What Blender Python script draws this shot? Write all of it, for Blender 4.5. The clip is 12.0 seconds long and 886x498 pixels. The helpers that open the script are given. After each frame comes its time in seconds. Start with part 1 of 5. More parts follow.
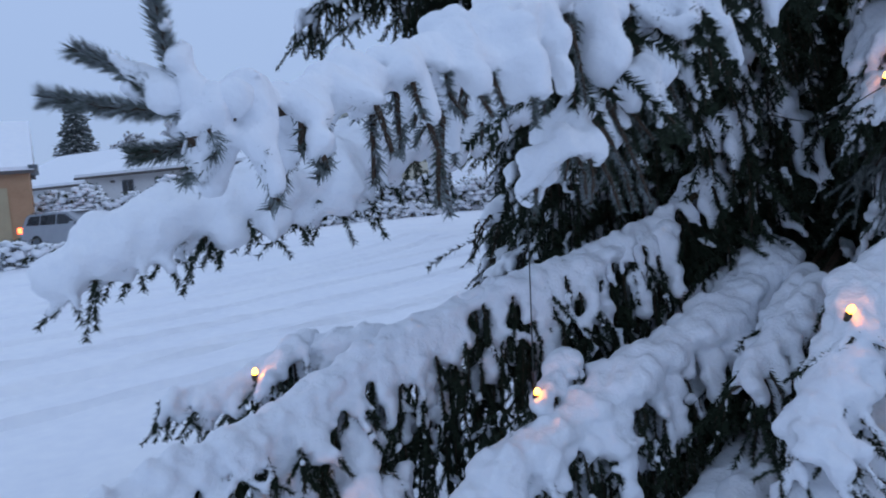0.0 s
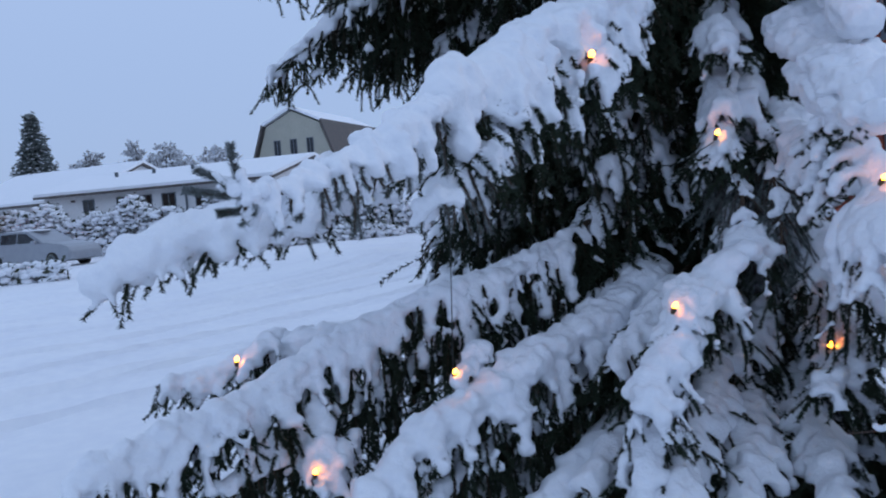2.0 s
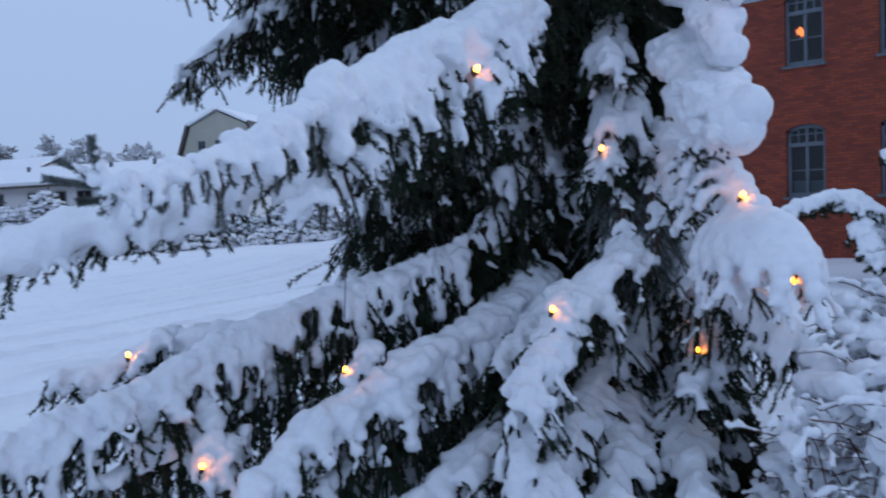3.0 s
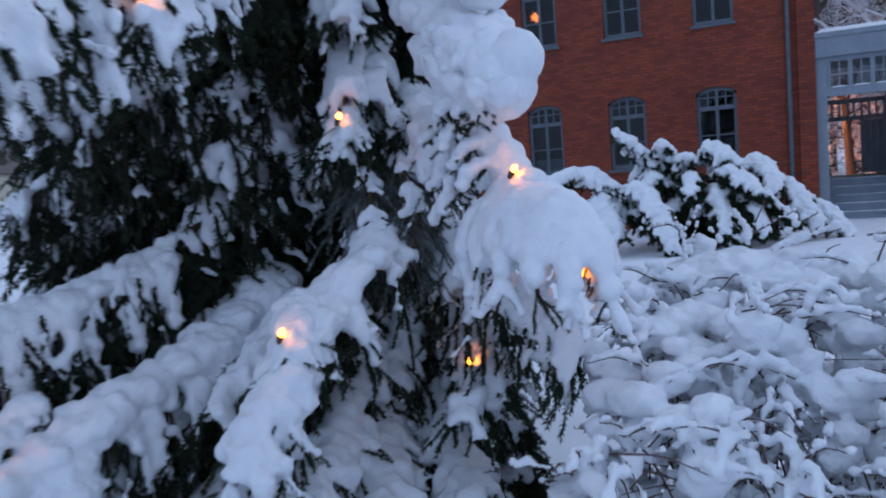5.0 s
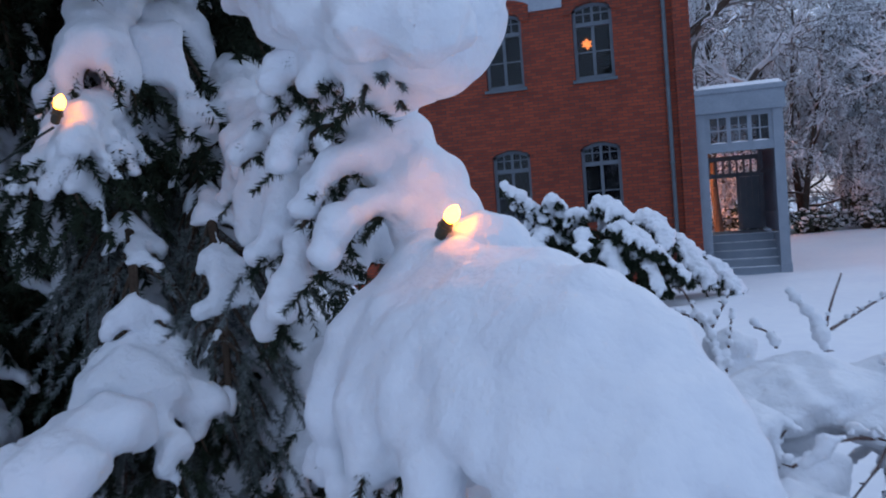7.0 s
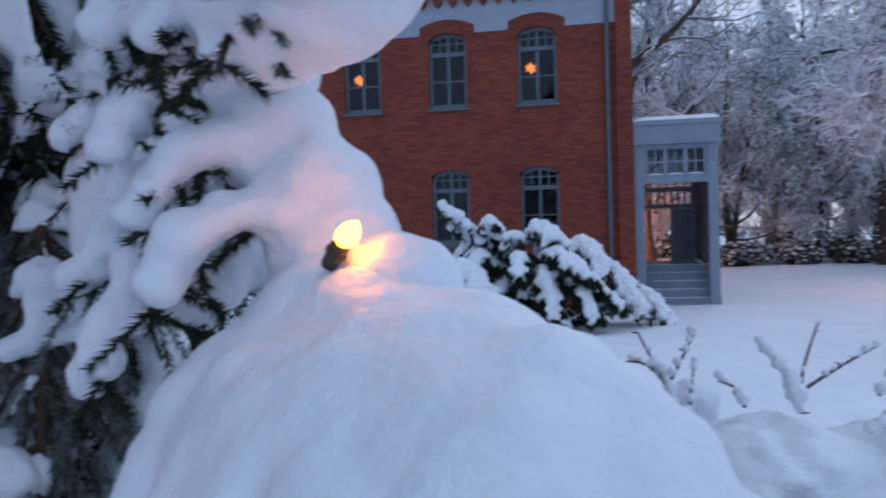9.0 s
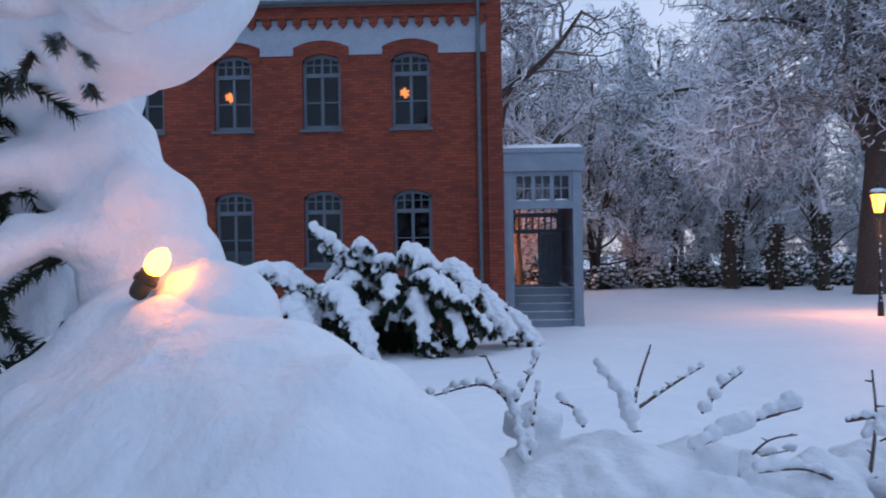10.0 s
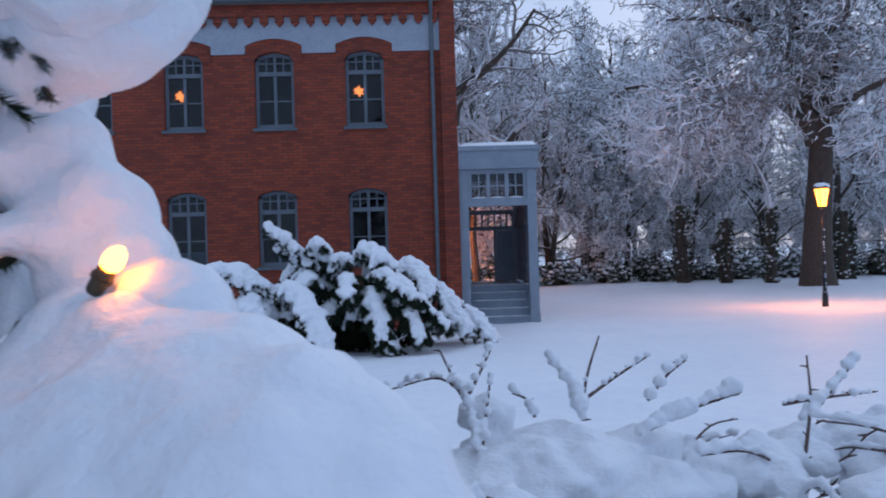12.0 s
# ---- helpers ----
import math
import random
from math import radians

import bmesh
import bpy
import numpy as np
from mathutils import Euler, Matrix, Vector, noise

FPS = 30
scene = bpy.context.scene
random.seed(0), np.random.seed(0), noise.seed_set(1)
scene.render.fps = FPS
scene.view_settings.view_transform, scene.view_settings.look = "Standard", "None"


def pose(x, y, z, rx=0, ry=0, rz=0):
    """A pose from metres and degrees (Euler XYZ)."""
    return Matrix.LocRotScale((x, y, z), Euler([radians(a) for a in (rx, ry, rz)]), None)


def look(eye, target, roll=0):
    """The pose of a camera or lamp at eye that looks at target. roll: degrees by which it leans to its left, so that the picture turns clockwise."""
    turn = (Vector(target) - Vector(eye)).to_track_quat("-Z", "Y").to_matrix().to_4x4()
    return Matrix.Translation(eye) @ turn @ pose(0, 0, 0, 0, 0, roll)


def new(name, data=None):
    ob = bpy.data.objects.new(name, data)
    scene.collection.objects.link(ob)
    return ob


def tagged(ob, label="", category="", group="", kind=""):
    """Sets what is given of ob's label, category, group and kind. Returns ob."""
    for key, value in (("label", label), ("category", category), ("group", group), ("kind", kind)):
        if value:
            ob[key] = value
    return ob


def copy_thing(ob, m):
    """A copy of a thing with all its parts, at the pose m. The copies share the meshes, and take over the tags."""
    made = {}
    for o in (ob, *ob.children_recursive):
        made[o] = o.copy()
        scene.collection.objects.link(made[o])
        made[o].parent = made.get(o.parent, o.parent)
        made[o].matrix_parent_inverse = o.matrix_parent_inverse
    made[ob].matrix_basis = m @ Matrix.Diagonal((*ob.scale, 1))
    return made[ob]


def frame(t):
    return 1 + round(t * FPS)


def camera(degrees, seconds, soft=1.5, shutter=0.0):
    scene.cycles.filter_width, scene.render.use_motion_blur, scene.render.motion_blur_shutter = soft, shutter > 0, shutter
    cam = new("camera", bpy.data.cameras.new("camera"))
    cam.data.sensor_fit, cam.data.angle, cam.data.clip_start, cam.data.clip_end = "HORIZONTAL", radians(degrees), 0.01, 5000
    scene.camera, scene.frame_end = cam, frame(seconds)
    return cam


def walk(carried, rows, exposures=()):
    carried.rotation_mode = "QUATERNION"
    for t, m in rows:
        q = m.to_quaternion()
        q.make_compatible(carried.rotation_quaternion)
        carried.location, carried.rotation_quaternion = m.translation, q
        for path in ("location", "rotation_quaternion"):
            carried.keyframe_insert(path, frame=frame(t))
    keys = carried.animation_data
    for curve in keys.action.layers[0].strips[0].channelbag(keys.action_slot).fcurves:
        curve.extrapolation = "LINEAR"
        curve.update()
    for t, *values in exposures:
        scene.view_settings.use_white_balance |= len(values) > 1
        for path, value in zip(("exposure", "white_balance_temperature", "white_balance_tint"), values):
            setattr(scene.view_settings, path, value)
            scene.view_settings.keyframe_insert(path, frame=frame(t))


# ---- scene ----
cam = camera(59.2, 12.0, soft=1.9, shutter=0.5)
PATH = [
    (0, (0.014, -1.91, 1.406), (-1.518, -0.637, 1.236), -4.5),
    (0.5, (0.241, -2.012, 1.391), (-1.333, -0.785, 1.257), -3.3),
    (1, (0.406, -2.092, 1.435), (-1.17, -0.865, 1.333), -4.4),
    (1.5, (0.515, -2.246, 1.42), (-0.988, -0.93, 1.317), -3.8),
    (2, (0.626, -2.307, 1.435), (-0.845, -0.958, 1.31), -4.3),
    (2.5, (0.75, -2.319, 1.424), (-0.684, -0.928, 1.338), -1.3),
    (3, (0.802, -2.292, 1.411), (-0.537, -0.811, 1.297), -2.4),
    (3.5, (0.82, -2.235, 1.403), (-0.43, -0.68, 1.26), -2.8),
    (3.7, (0.819, -2.199, 1.398), (-0.385, -0.608, 1.257), -3.4),
    (5.3, (0.373, -1.405, 1.394), (-0.412, 0.425, 1.198), -4.7),
    (5.5, (0.328, -1.267, 1.399), (-0.433, 0.571, 1.196), -5.0),
    (6, (0.14, -0.885, 1.381), (-0.45, 1.017, 1.2), -5.2),
    (6.5, (-0.012, -0.529, 1.396), (-0.492, 1.403, 1.202), -6.1),
    (6.7, (-0.03, -0.45, 1.392), (-0.549, 1.479, 1.299), -5.0),
    (8.3, (-0.133, -0.052, 1.396), (-0.677, 1.873, 1.357), -2.5),
    (8.5, (-0.128, -0.052, 1.394), (-0.667, 1.874, 1.353), -1.8),
    (9, (-0.097, -0.045, 1.397), (-0.475, 1.918, 1.369), -1.5),
    (9.5, (-0.063, -0.042, 1.399), (-0.246, 1.949, 1.39), -1.4),
    (10, (-0.049, -0.048, 1.402), (-0.107, 1.951, 1.424), -0.9),
    (10.5, (-0.05, -0.05, 1.401), (-0.05, 1.949, 1.444), -0.5),
    (11, (-0.038, -0.058, 1.402), (-0.005, 1.941, 1.448), -0.1),
    (11.5, (-0.016, -0.053, 1.399), (0.087, 1.944, 1.425), -0.5),
    (12, (-0.041, -0.081, 1.398), (0.012, 1.918, 1.413), -1.7),
]
walk(cam, [(t, look(eye, target, roll)) for t, eye, target, roll in PATH])

# ---- light: an overcast blue winter dusk ----
SUN_ELEV, SUN_ROT = radians(22.0), radians(25.0)
world = bpy.data.worlds.new("dusk_sky")
scene.world = world
world.use_nodes = True
wt = world.node_tree
wt.nodes.clear()
w_out = wt.nodes.new("ShaderNodeOutputWorld")
w_bg = wt.nodes.new("ShaderNodeBackground")
w_bg2 = wt.nodes.new("ShaderNodeBackground")
w_add = wt.nodes.new("ShaderNodeAddShader")
w_sky = wt.nodes.new("ShaderNodeTexSky")
w_sky.sky_type = "NISHITA"
w_sky.sun_disc = False
w_sky.sun_elevation, w_sky.sun_rotation = SUN_ELEV, SUN_ROT
w_bg.inputs[1].default_value = 0.012
w_co = wt.nodes.new("ShaderNodeTexCoord")
w_sep = wt.nodes.new("ShaderNodeSeparateXYZ")
w_ramp = wt.nodes.new("ShaderNodeValToRGB")
w_ramp.color_ramp.elements[0].position = 0.0
w_ramp.color_ramp.elements[0].color = (0.325, 0.45, 0.73, 1)
w_ramp.color_ramp.elements[1].position = 0.9
w_ramp.color_ramp.elements[1].color = (0.52, 0.68, 1.0, 1)
w_bg2.inputs[1].default_value = 0.95
wt.links.new(w_co.outputs["Generated"], w_sep.inputs[0])
wt.links.new(w_sep.outputs["Z"], w_ramp.inputs[0])
wt.links.new(w_ramp.outputs[0], w_bg2.inputs[0])
wt.links.new(w_sky.outputs[0], w_bg.inputs[0])
wt.links.new(w_bg.outputs[0], w_add.inputs[0])
wt.links.new(w_bg2.outputs[0], w_add.inputs[1])
wt.links.new(w_add.outputs[0], w_out.inputs[0])
sun = new("sun", bpy.data.lights.new("sun", "SUN"))
sun.data.energy, sun.data.angle, sun.data.color = 0.35, radians(30), (0.85, 0.9, 1.0)
sun.matrix_world = look((30 * math.sin(SUN_ROT), 30 * math.cos(SUN_ROT), 30 * math.tan(SUN_ELEV)), (0, 0, 0))


# ---- materials ----
def material(name, colour, rough=0.7, metal=0.0, second=None, scale=6.0, bump=0.0, bump_scale=40.0, emit=None, strength=0.0, mix=1.0):
    """Principled surface with a two-scale noise between colour and second, and a fine bump."""
    m = bpy.data.materials.new(name)
    m.use_nodes = True
    nt = m.node_tree
    b = nt.nodes["Principled BSDF"]
    b.inputs["Roughness"].default_value, b.inputs["Metallic"].default_value = rough, metal
    b.inputs["Base Color"].default_value = (*colour, 1)
    if second or bump:
        co = nt.nodes.new("ShaderNodeTexCoord")
    if second:
        n1, n2 = nt.nodes.new("ShaderNodeTexNoise"), nt.nodes.new("ShaderNodeTexNoise")
        n1.inputs["Scale"].default_value, n2.inputs["Scale"].default_value = scale, scale * 9
        n1.inputs["Detail"].default_value = n2.inputs["Detail"].default_value = 4
        nt.links.new(co.outputs["Object"], n1.inputs["Vector"])
        nt.links.new(co.outputs["Object"], n2.inputs["Vector"])
        add = nt.nodes.new("ShaderNodeMath")
        add.operation = "ADD"
        nt.links.new(n1.outputs[0], add.inputs[0])
        nt.links.new(n2.outputs[0], add.inputs[1])
        mr = nt.nodes.new("ShaderNodeMapRange")
        mr.inputs["From Min"].default_value, mr.inputs["From Max"].default_value = 0.75, 1.25
        mr.inputs["To Max"].default_value = mix
        nt.links.new(add.outputs[0], mr.inputs["Value"])
        mx = nt.nodes.new("ShaderNodeMix")
        mx.data_type = "RGBA"
        mx.inputs["A"].default_value, mx.inputs["B"].default_value = (*colour, 1), (*second, 1)
        nt.links.new(mr.outputs[0], mx.inputs["Factor"])
        nt.links.new(mx.outputs["Result"], b.inputs["Base Color"])
    if bump:
        nb = nt.nodes.new("ShaderNodeTexNoise")
        nb.inputs["Scale"].default_value, nb.inputs["Detail"].default_value = bump_scale, 5
        bp = nt.nodes.new("ShaderNodeBump")
        bp.inputs["Strength"].default_value, bp.inputs["Distance"].default_value = bump, 0.02
        nt.links.new(co.outputs["Object"], nb.inputs["Vector"])
        nt.links.new(nb.outputs[0], bp.inputs["Height"])
        nt.links.new(bp.outputs[0], b.inputs["Normal"])
    if emit:
        b.inputs["Emission Color"].default_value = (*emit, 1)
        b.inputs["Emission Strength"].default_value = strength
    return m


def snow_topped(name, bark, bark2, amount=0.15, soft=0.35, scale=9.0):
    """Bark that carries snow wherever it faces up."""
    m = material(name, bark, 0.9, second=bark2, scale=scale)
    nt = m.node_tree
    b = nt.nodes["Principled BSDF"]
    old = b.inputs["Base Color"].links[0].from_socket
    geo, sep = nt.nodes.new("ShaderNodeNewGeometry"), nt.nodes.new("ShaderNodeSeparateXYZ")
    no = nt.nodes.new("ShaderNodeTexNoise")
    no.inputs["Scale"].default_value = 3.0
    mul, add, mr, mx = (nt.nodes.new(k) for k in ("ShaderNodeMath", "ShaderNodeMath", "ShaderNodeMapRange", "ShaderNodeMix"))
    mul.operation, add.operation, mx.data_type = "MULTIPLY_ADD", "ADD", "RGBA"
    mul.inputs[1].default_value, mul.inputs[2].default_value = 0.9, -0.45
    nt.links.new(geo.outputs["Normal"], sep.inputs[0])
    nt.links.new(no.outputs[0], mul.inputs[0])
    nt.links.new(sep.outputs["Z"], add.inputs[0])
    nt.links.new(mul.outputs[0], add.inputs[1])
    mr.inputs["From Min"].default_value, mr.inputs["From Max"].default_value = amount, amount + soft
    nt.links.new(add.outputs[0], mr.inputs["Value"])
    nt.links.new(mr.outputs[0], mx.inputs["Factor"])
    nt.links.new(old, mx.inputs["A"])
    mx.inputs["B"].default_value = (0.84, 0.86, 0.9, 1)
    nt.links.new(mx.outputs["Result"], b.inputs["Base Color"])
    return m


def brick_material():
    m = bpy.data.materials.new("red_brick")
    m.use_nodes = True
    nt = m.node_tree
    b = nt.nodes["Principled BSDF"]
    co, sep, add, com = (nt.nodes.new(k) for k in ("ShaderNodeTexCoord", "ShaderNodeSeparateXYZ", "ShaderNodeMath", "ShaderNodeCombineXYZ"))
    br, bp, mx, no = (nt.nodes.new(k) for k in ("ShaderNodeTexBrick", "ShaderNodeBump", "ShaderNodeMix", "ShaderNodeTexNoise"))
    nt.links.new(co.outputs["Object"], sep.inputs[0])
    nt.links.new(sep.outputs["X"], add.inputs[0])
    nt.links.new(sep.outputs["Y"], add.inputs[1])
    nt.links.new(add.outputs[0], com.inputs["X"])
    nt.links.new(sep.outputs["Z"], com.inputs["Y"])
    nt.links.new(com.outputs[0], br.inputs["Vector"])
    br.inputs["Scale"].default_value = 1.0
    br.inputs["Brick Width"].default_value, br.inputs["Row Height"].default_value = 0.25, 0.077
    br.inputs["Mortar Size"].default_value, br.inputs["Mortar Smooth"].default_value = 0.010, 0.2
    br.inputs["Bias"].default_value = -0.2
    br.inputs["Color1"].default_value, br.inputs["Color2"].default_value = (0.31, 0.052, 0.02, 1), (0.165, 0.026, 0.013, 1)
    br.inputs["Mortar"].default_value = (0.075, 0.04, 0.034, 1)
    no.inputs["Scale"].default_value, no.inputs["Detail"].default_value = 0.9, 6
    nt.links.new(co.outputs["Object"], no.inputs["Vector"])
    mx.data_type, mx.blend_type = "RGBA", "MULTIPLY"
    rp = nt.nodes.new("ShaderNodeValToRGB")
    rp.color_ramp.elements[0].position, rp.color_ramp.elements[0].color = 0.3, (0.78, 0.78, 0.8, 1)
    rp.color_ramp.elements[1].position, rp.color_ramp.elements[1].color = 0.7, (1.1, 1.05, 1.0, 1)
    nt.links.new(no.outputs[0], rp.inputs[0])
    mx.inputs["Factor"].default_value = 1
    nt.links.new(br.outputs["Color"], mx.inputs["A"])
    nt.links.new(rp.outputs[0], mx.inputs["B"])
    nt.links.new(mx.outputs["Result"], b.inputs["Base Color"])
    bp.inputs["Strength"].default_value, bp.inputs["Distance"].default_value = 0.6, 0.01
    bp.invert = True
    nt.links.new(br.outputs["Fac"], bp.inputs["Height"])
    nt.links.new(bp.outputs[0], b.inputs["Normal"])
    b.inputs["Roughness"].default_value = 0.85
    return m


SNOW = material("snow", (0.86, 0.875, 0.9), 0.6, second=(0.8, 0.825, 0.87), scale=4, bump=0.3, bump_scale=90)
GROUND_SNOW = material("ground_snow", (0.86, 0.875, 0.9), 0.65, second=(0.79, 0.81, 0.86), scale=0.6, bump=0.5, bump_scale=9)
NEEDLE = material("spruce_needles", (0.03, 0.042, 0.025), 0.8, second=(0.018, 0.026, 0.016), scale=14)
NEEDLE_RIME = material("rimed_spruce_needles", (0.04, 0.055, 0.036), 0.75, second=(0.36, 0.39, 0.41), scale=30, mix=0.7)
WOOD = material("spruce_twig_wood", (0.045, 0.03, 0.02), 0.9, second=(0.08, 0.055, 0.04), scale=25)
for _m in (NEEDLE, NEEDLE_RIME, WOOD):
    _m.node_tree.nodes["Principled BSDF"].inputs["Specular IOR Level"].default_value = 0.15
BARK = snow_topped("oak_bark", (0.05, 0.036, 0.028), (0.09, 0.07, 0.055), 0.45, 0.3)
TWIG = snow_topped("snowy_twigs", (0.13, 0.12, 0.115), (0.2, 0.185, 0.175), -0.6, 0.5)
BRICK = brick_material()
PLASTER = material("grey_plaster", (0.33, 0.37, 0.42), 0.85, second=(0.27, 0.3, 0.35), scale=2, bump=0.2)
GREY_WOOD = material("grey_painted_wood", (0.24, 0.28, 0.33), 0.55, second=(0.19, 0.225, 0.27), scale=3, bump=0.15)
FRAME_PAINT = material("window_paint", (0.125, 0.15, 0.18), 0.5, second=(0.095, 0.115, 0.14), scale=5)
ZINC = material("zinc", (0.12, 0.145, 0.165), 0.5, 0.4, second=(0.085, 0.1, 0.115), scale=6)
# near black: the gloom of the rooms is put into this colour
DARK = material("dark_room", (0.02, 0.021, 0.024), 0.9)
CURTAIN = material("white_curtain", (0.6, 0.62, 0.64), 0.9, second=(0.45, 0.47, 0.5), scale=8)
SLATE = material("roof_tiles", (0.08, 0.075, 0.075), 0.8, second=(0.12, 0.1, 0.09), scale=3)
BLACK_METAL = material("black_painted_iron", (0.015, 0.015, 0.017), 0.4, 0.3, second=(0.03, 0.03, 0.032), scale=12)
CABLE = material("dark_green_cable", (0.012, 0.016, 0.013), 0.5)
SOCKET = material("bulb_socket", (0.035, 0.025, 0.012), 0.45, second=(0.06, 0.045, 0.02), scale=60)
BULB = material("glowing_bulb", (1.0, 0.6, 0.2), 0.3, emit=(1.0, 0.25, 0.015), strength=32)
STAR = material("glowing_paper_star", (1.0, 0.5, 0.2), 0.6, emit=(1.0, 0.23, 0.05), strength=5)
LANTERN = material("glowing_lantern_glass", (1.0, 0.6, 0.2), 0.4, emit=(1.0, 0.27, 0.03), strength=9)
OCHRE = material("ochre_plaster", (0.44, 0.27, 0.16), 0.9, second=(0.36, 0.215, 0.125), scale=1.5)
DOOR_PAINT = material("beige_door", (0.42, 0.35, 0.22), 0.7, second=(0.36, 0.3, 0.19), scale=2)
WHITE_WALL = material("whitewashed_wall", (0.72, 0.73, 0.74), 0.9, second=(0.64, 0.65, 0.66), scale=0.8)
CREAM_WALL = material("cream_wall", (0.44, 0.43, 0.36), 0.9, second=(0.37, 0.36, 0.3), scale=0.8)
CAR_PAINT = material("silver_paint", (0.32, 0.34, 0.37), 0.3, 0.5, second=(0.28, 0.3, 0.33), scale=4)
CAR_GLASS = material("dark_car_glass", (0.015, 0.018, 0.022), 0.06)
TYRE = material("tyre", (0.015, 0.015, 0.016), 0.85)
TAIL = material("lit_tail_light", (0.7, 0.05, 0.03), 0.3, emit=(1.0, 0.1, 0.03), strength=9)
IVY = material("ivy_leaves", (0.028, 0.04, 0.024), 0.5, second=(0.05, 0.06, 0.035), scale=10)
GLASS = bpy.data.materials.new("window_glass")
GLASS.use_nodes = True
_n = GLASS.node_tree
_n.nodes.remove(_n.nodes["Principled BSDF"])
_tr, _gl, _fr, _mx = (_n.nodes.new(k) for k in ("ShaderNodeBsdfTransparent", "ShaderNodeBsdfGlossy", "ShaderNodeFresnel", "ShaderNodeMixShader"))
_tr.inputs["Color"].default_value = (0.5, 0.56, 0.6, 1)
_gl.inputs["Roughness"].default_value, _fr.inputs["IOR"].default_value = 0.02, 1.45
_n.links.new(_fr.outputs[0], _mx.inputs[0])
_n.links.new(_tr.outputs[0], _mx.inputs[1])
_n.links.new(_gl.outputs[0], _mx.inputs[2])
_n.links.new(_mx.outputs[0], _n.nodes["Material Output"].inputs[0])


# ---- mesh helpers ----
def ico(level):
    bm = bmesh.new()
    bmesh.ops.create_icosphere(bm, subdivisions=level, radius=1)
    v = np.array([p.co[:] for p in bm.verts])
    f = np.array([[p.index for p in q.verts] for q in bm.faces])
    bm.free()
    return v, f


ICO1, ICO2 = ico(1), ico(2)


class Geo:
    """Collects triangles for one mesh."""

    def __init__(self):
        self.v, self.f, self.n = [], [], 0

    def add(self, v, f):
        v, f = np.asarray(v, float), np.asarray(f, int)
        if f.shape[1] == 4:
            f = np.vstack([f[:, [0, 1, 2]], f[:, [0, 2, 3]]])
        self.v.append(v)
        self.f.append(f + self.n)
        self.n += len(v)

    def box(self, x0, x1, y0, y1, z0, z1):
        v = [(x, y, z) for z in (z0, z1) for y in (y0, y1) for x in (x0, x1)]
        self.add(v, [(0, 2, 3, 1), (4, 5, 7, 6), (0, 1, 5, 4), (2, 6, 7, 3), (0, 4, 6, 2), (1, 3, 7, 5)])

    def prism(self, front, back):
        """Solid between two polygons with the same number of corners (front faces outward, both counter-clockwise seen from the front)."""
        n = len(front)
        f = [(0, i, i + 1) for i in range(1, n - 1)] + [(n, n + i + 1, n + i) for i in range(1, n - 1)]
        for i in range(n):
            j = (i + 1) % n
            f += [(i, i + n, j + n), (i, j + n, j)]
        self.add(list(front) + list(back), f)

    def tube(self, pts, radii, sides=6, cap=True):
        p = np.asarray(pts, float)
        n = len(p)
        r = np.broadcast_to(np.asarray(radii, float), (n,))
        t = np.gradient(p, axis=0)
        t /= np.linalg.norm(t, axis=1)[:, None] + 1e-9
        ref = np.array([0.31, 0.2, 0.93]) if abs(t[0][2]) < 0.9 else np.array([1.0, 0.1, 0])
        a = np.cross(t, ref)
        a /= np.linalg.norm(a, axis=1)[:, None] + 1e-9
        b = np.cross(t, a)
        ang = np.arange(sides) * 2 * np.pi / sides
        ring = np.cos(ang)[None, :, None] * a[:, None] + np.sin(ang)[None, :, None] * b[:, None]
        v = (p[:, None] + ring * r[:, None, None]).reshape(-1, 3)
        i, k = np.meshgrid(np.arange(n - 1), np.arange(sides), indexing="ij")
        k2 = (k + 1) % sides
        q = np.stack([i * sides + k, i * sides + k2, (i + 1) * sides + k2, (i + 1) * sides + k], -1).reshape(-1, 4)
        q = q[:, ::-1]
        self.add(v, q)
        if cap and sides > 3:
            fan = np.array([(0, j, j + 1) for j in range(1, sides - 1)])
            self.add(v[:sides], fan)
            self.add(v[-sides:], fan[:, ::-1])

    def blobs(self, c, r, ball=ICO1):
        """Ellipsoids at centres c with radii r (one number or three each)."""
        c, r = np.asarray(c, float), np.asarray(r, float)
        if r.ndim == 1:
            r = np.repeat(r[:, None], 3, 1)
        v = (c[:, None] + ball[0][None] * r[:, None]).reshape(-1, 3)
        f = (ball[1][None] + (np.arange(len(c)) * len(ball[0]))[:, None, None]).reshape(-1, 3)
        self.add(v, f)

    def mesh(self, name, mat, smooth=True, weld=False):
        me = bpy.data.meshes.new(name)
        v, f = np.vstack(self.v), np.vstack(self.f)
        if weld:
            v, back = np.unique(np.round(v, 4), axis=0, return_inverse=True)
            f = back.reshape(-1)[f]
        me.vertices.add(len(v))
        me.vertices.foreach_set("co", v.astype(np.float32).ravel())
        me.loops.add(f.size)
        me.loops.foreach_set("vertex_index", f.astype(np.int32).ravel())
        me.polygons.add(len(f))
        me.polygons.foreach_set("loop_start", np.arange(0, f.size, 3, dtype=np.int32))
        me.polygons.foreach_set("use_smooth", np.full(len(f), smooth))
        me.update(calc_edges=True)
        me.materials.append(mat)
        return me


def part(name, geo, mat, parent=None, label="", smooth=False, weld=False):
    ob = new(name, geo.mesh(name, mat, smooth, weld))
    if parent:
        ob.parent = parent
    return tagged(ob, label)


def thing(name, label, category, group="", at=None, kind=""):
    ob = new(name)
    ob.empty_display_size = 0.1
    if at:
        ob.location = at
    return tagged(ob, label, category, group, kind)


LUMPS = bpy.data.textures.new("lumps", "CLOUDS")
LUMPS.noise_scale, LUMPS.noise_depth = 0.055, 1


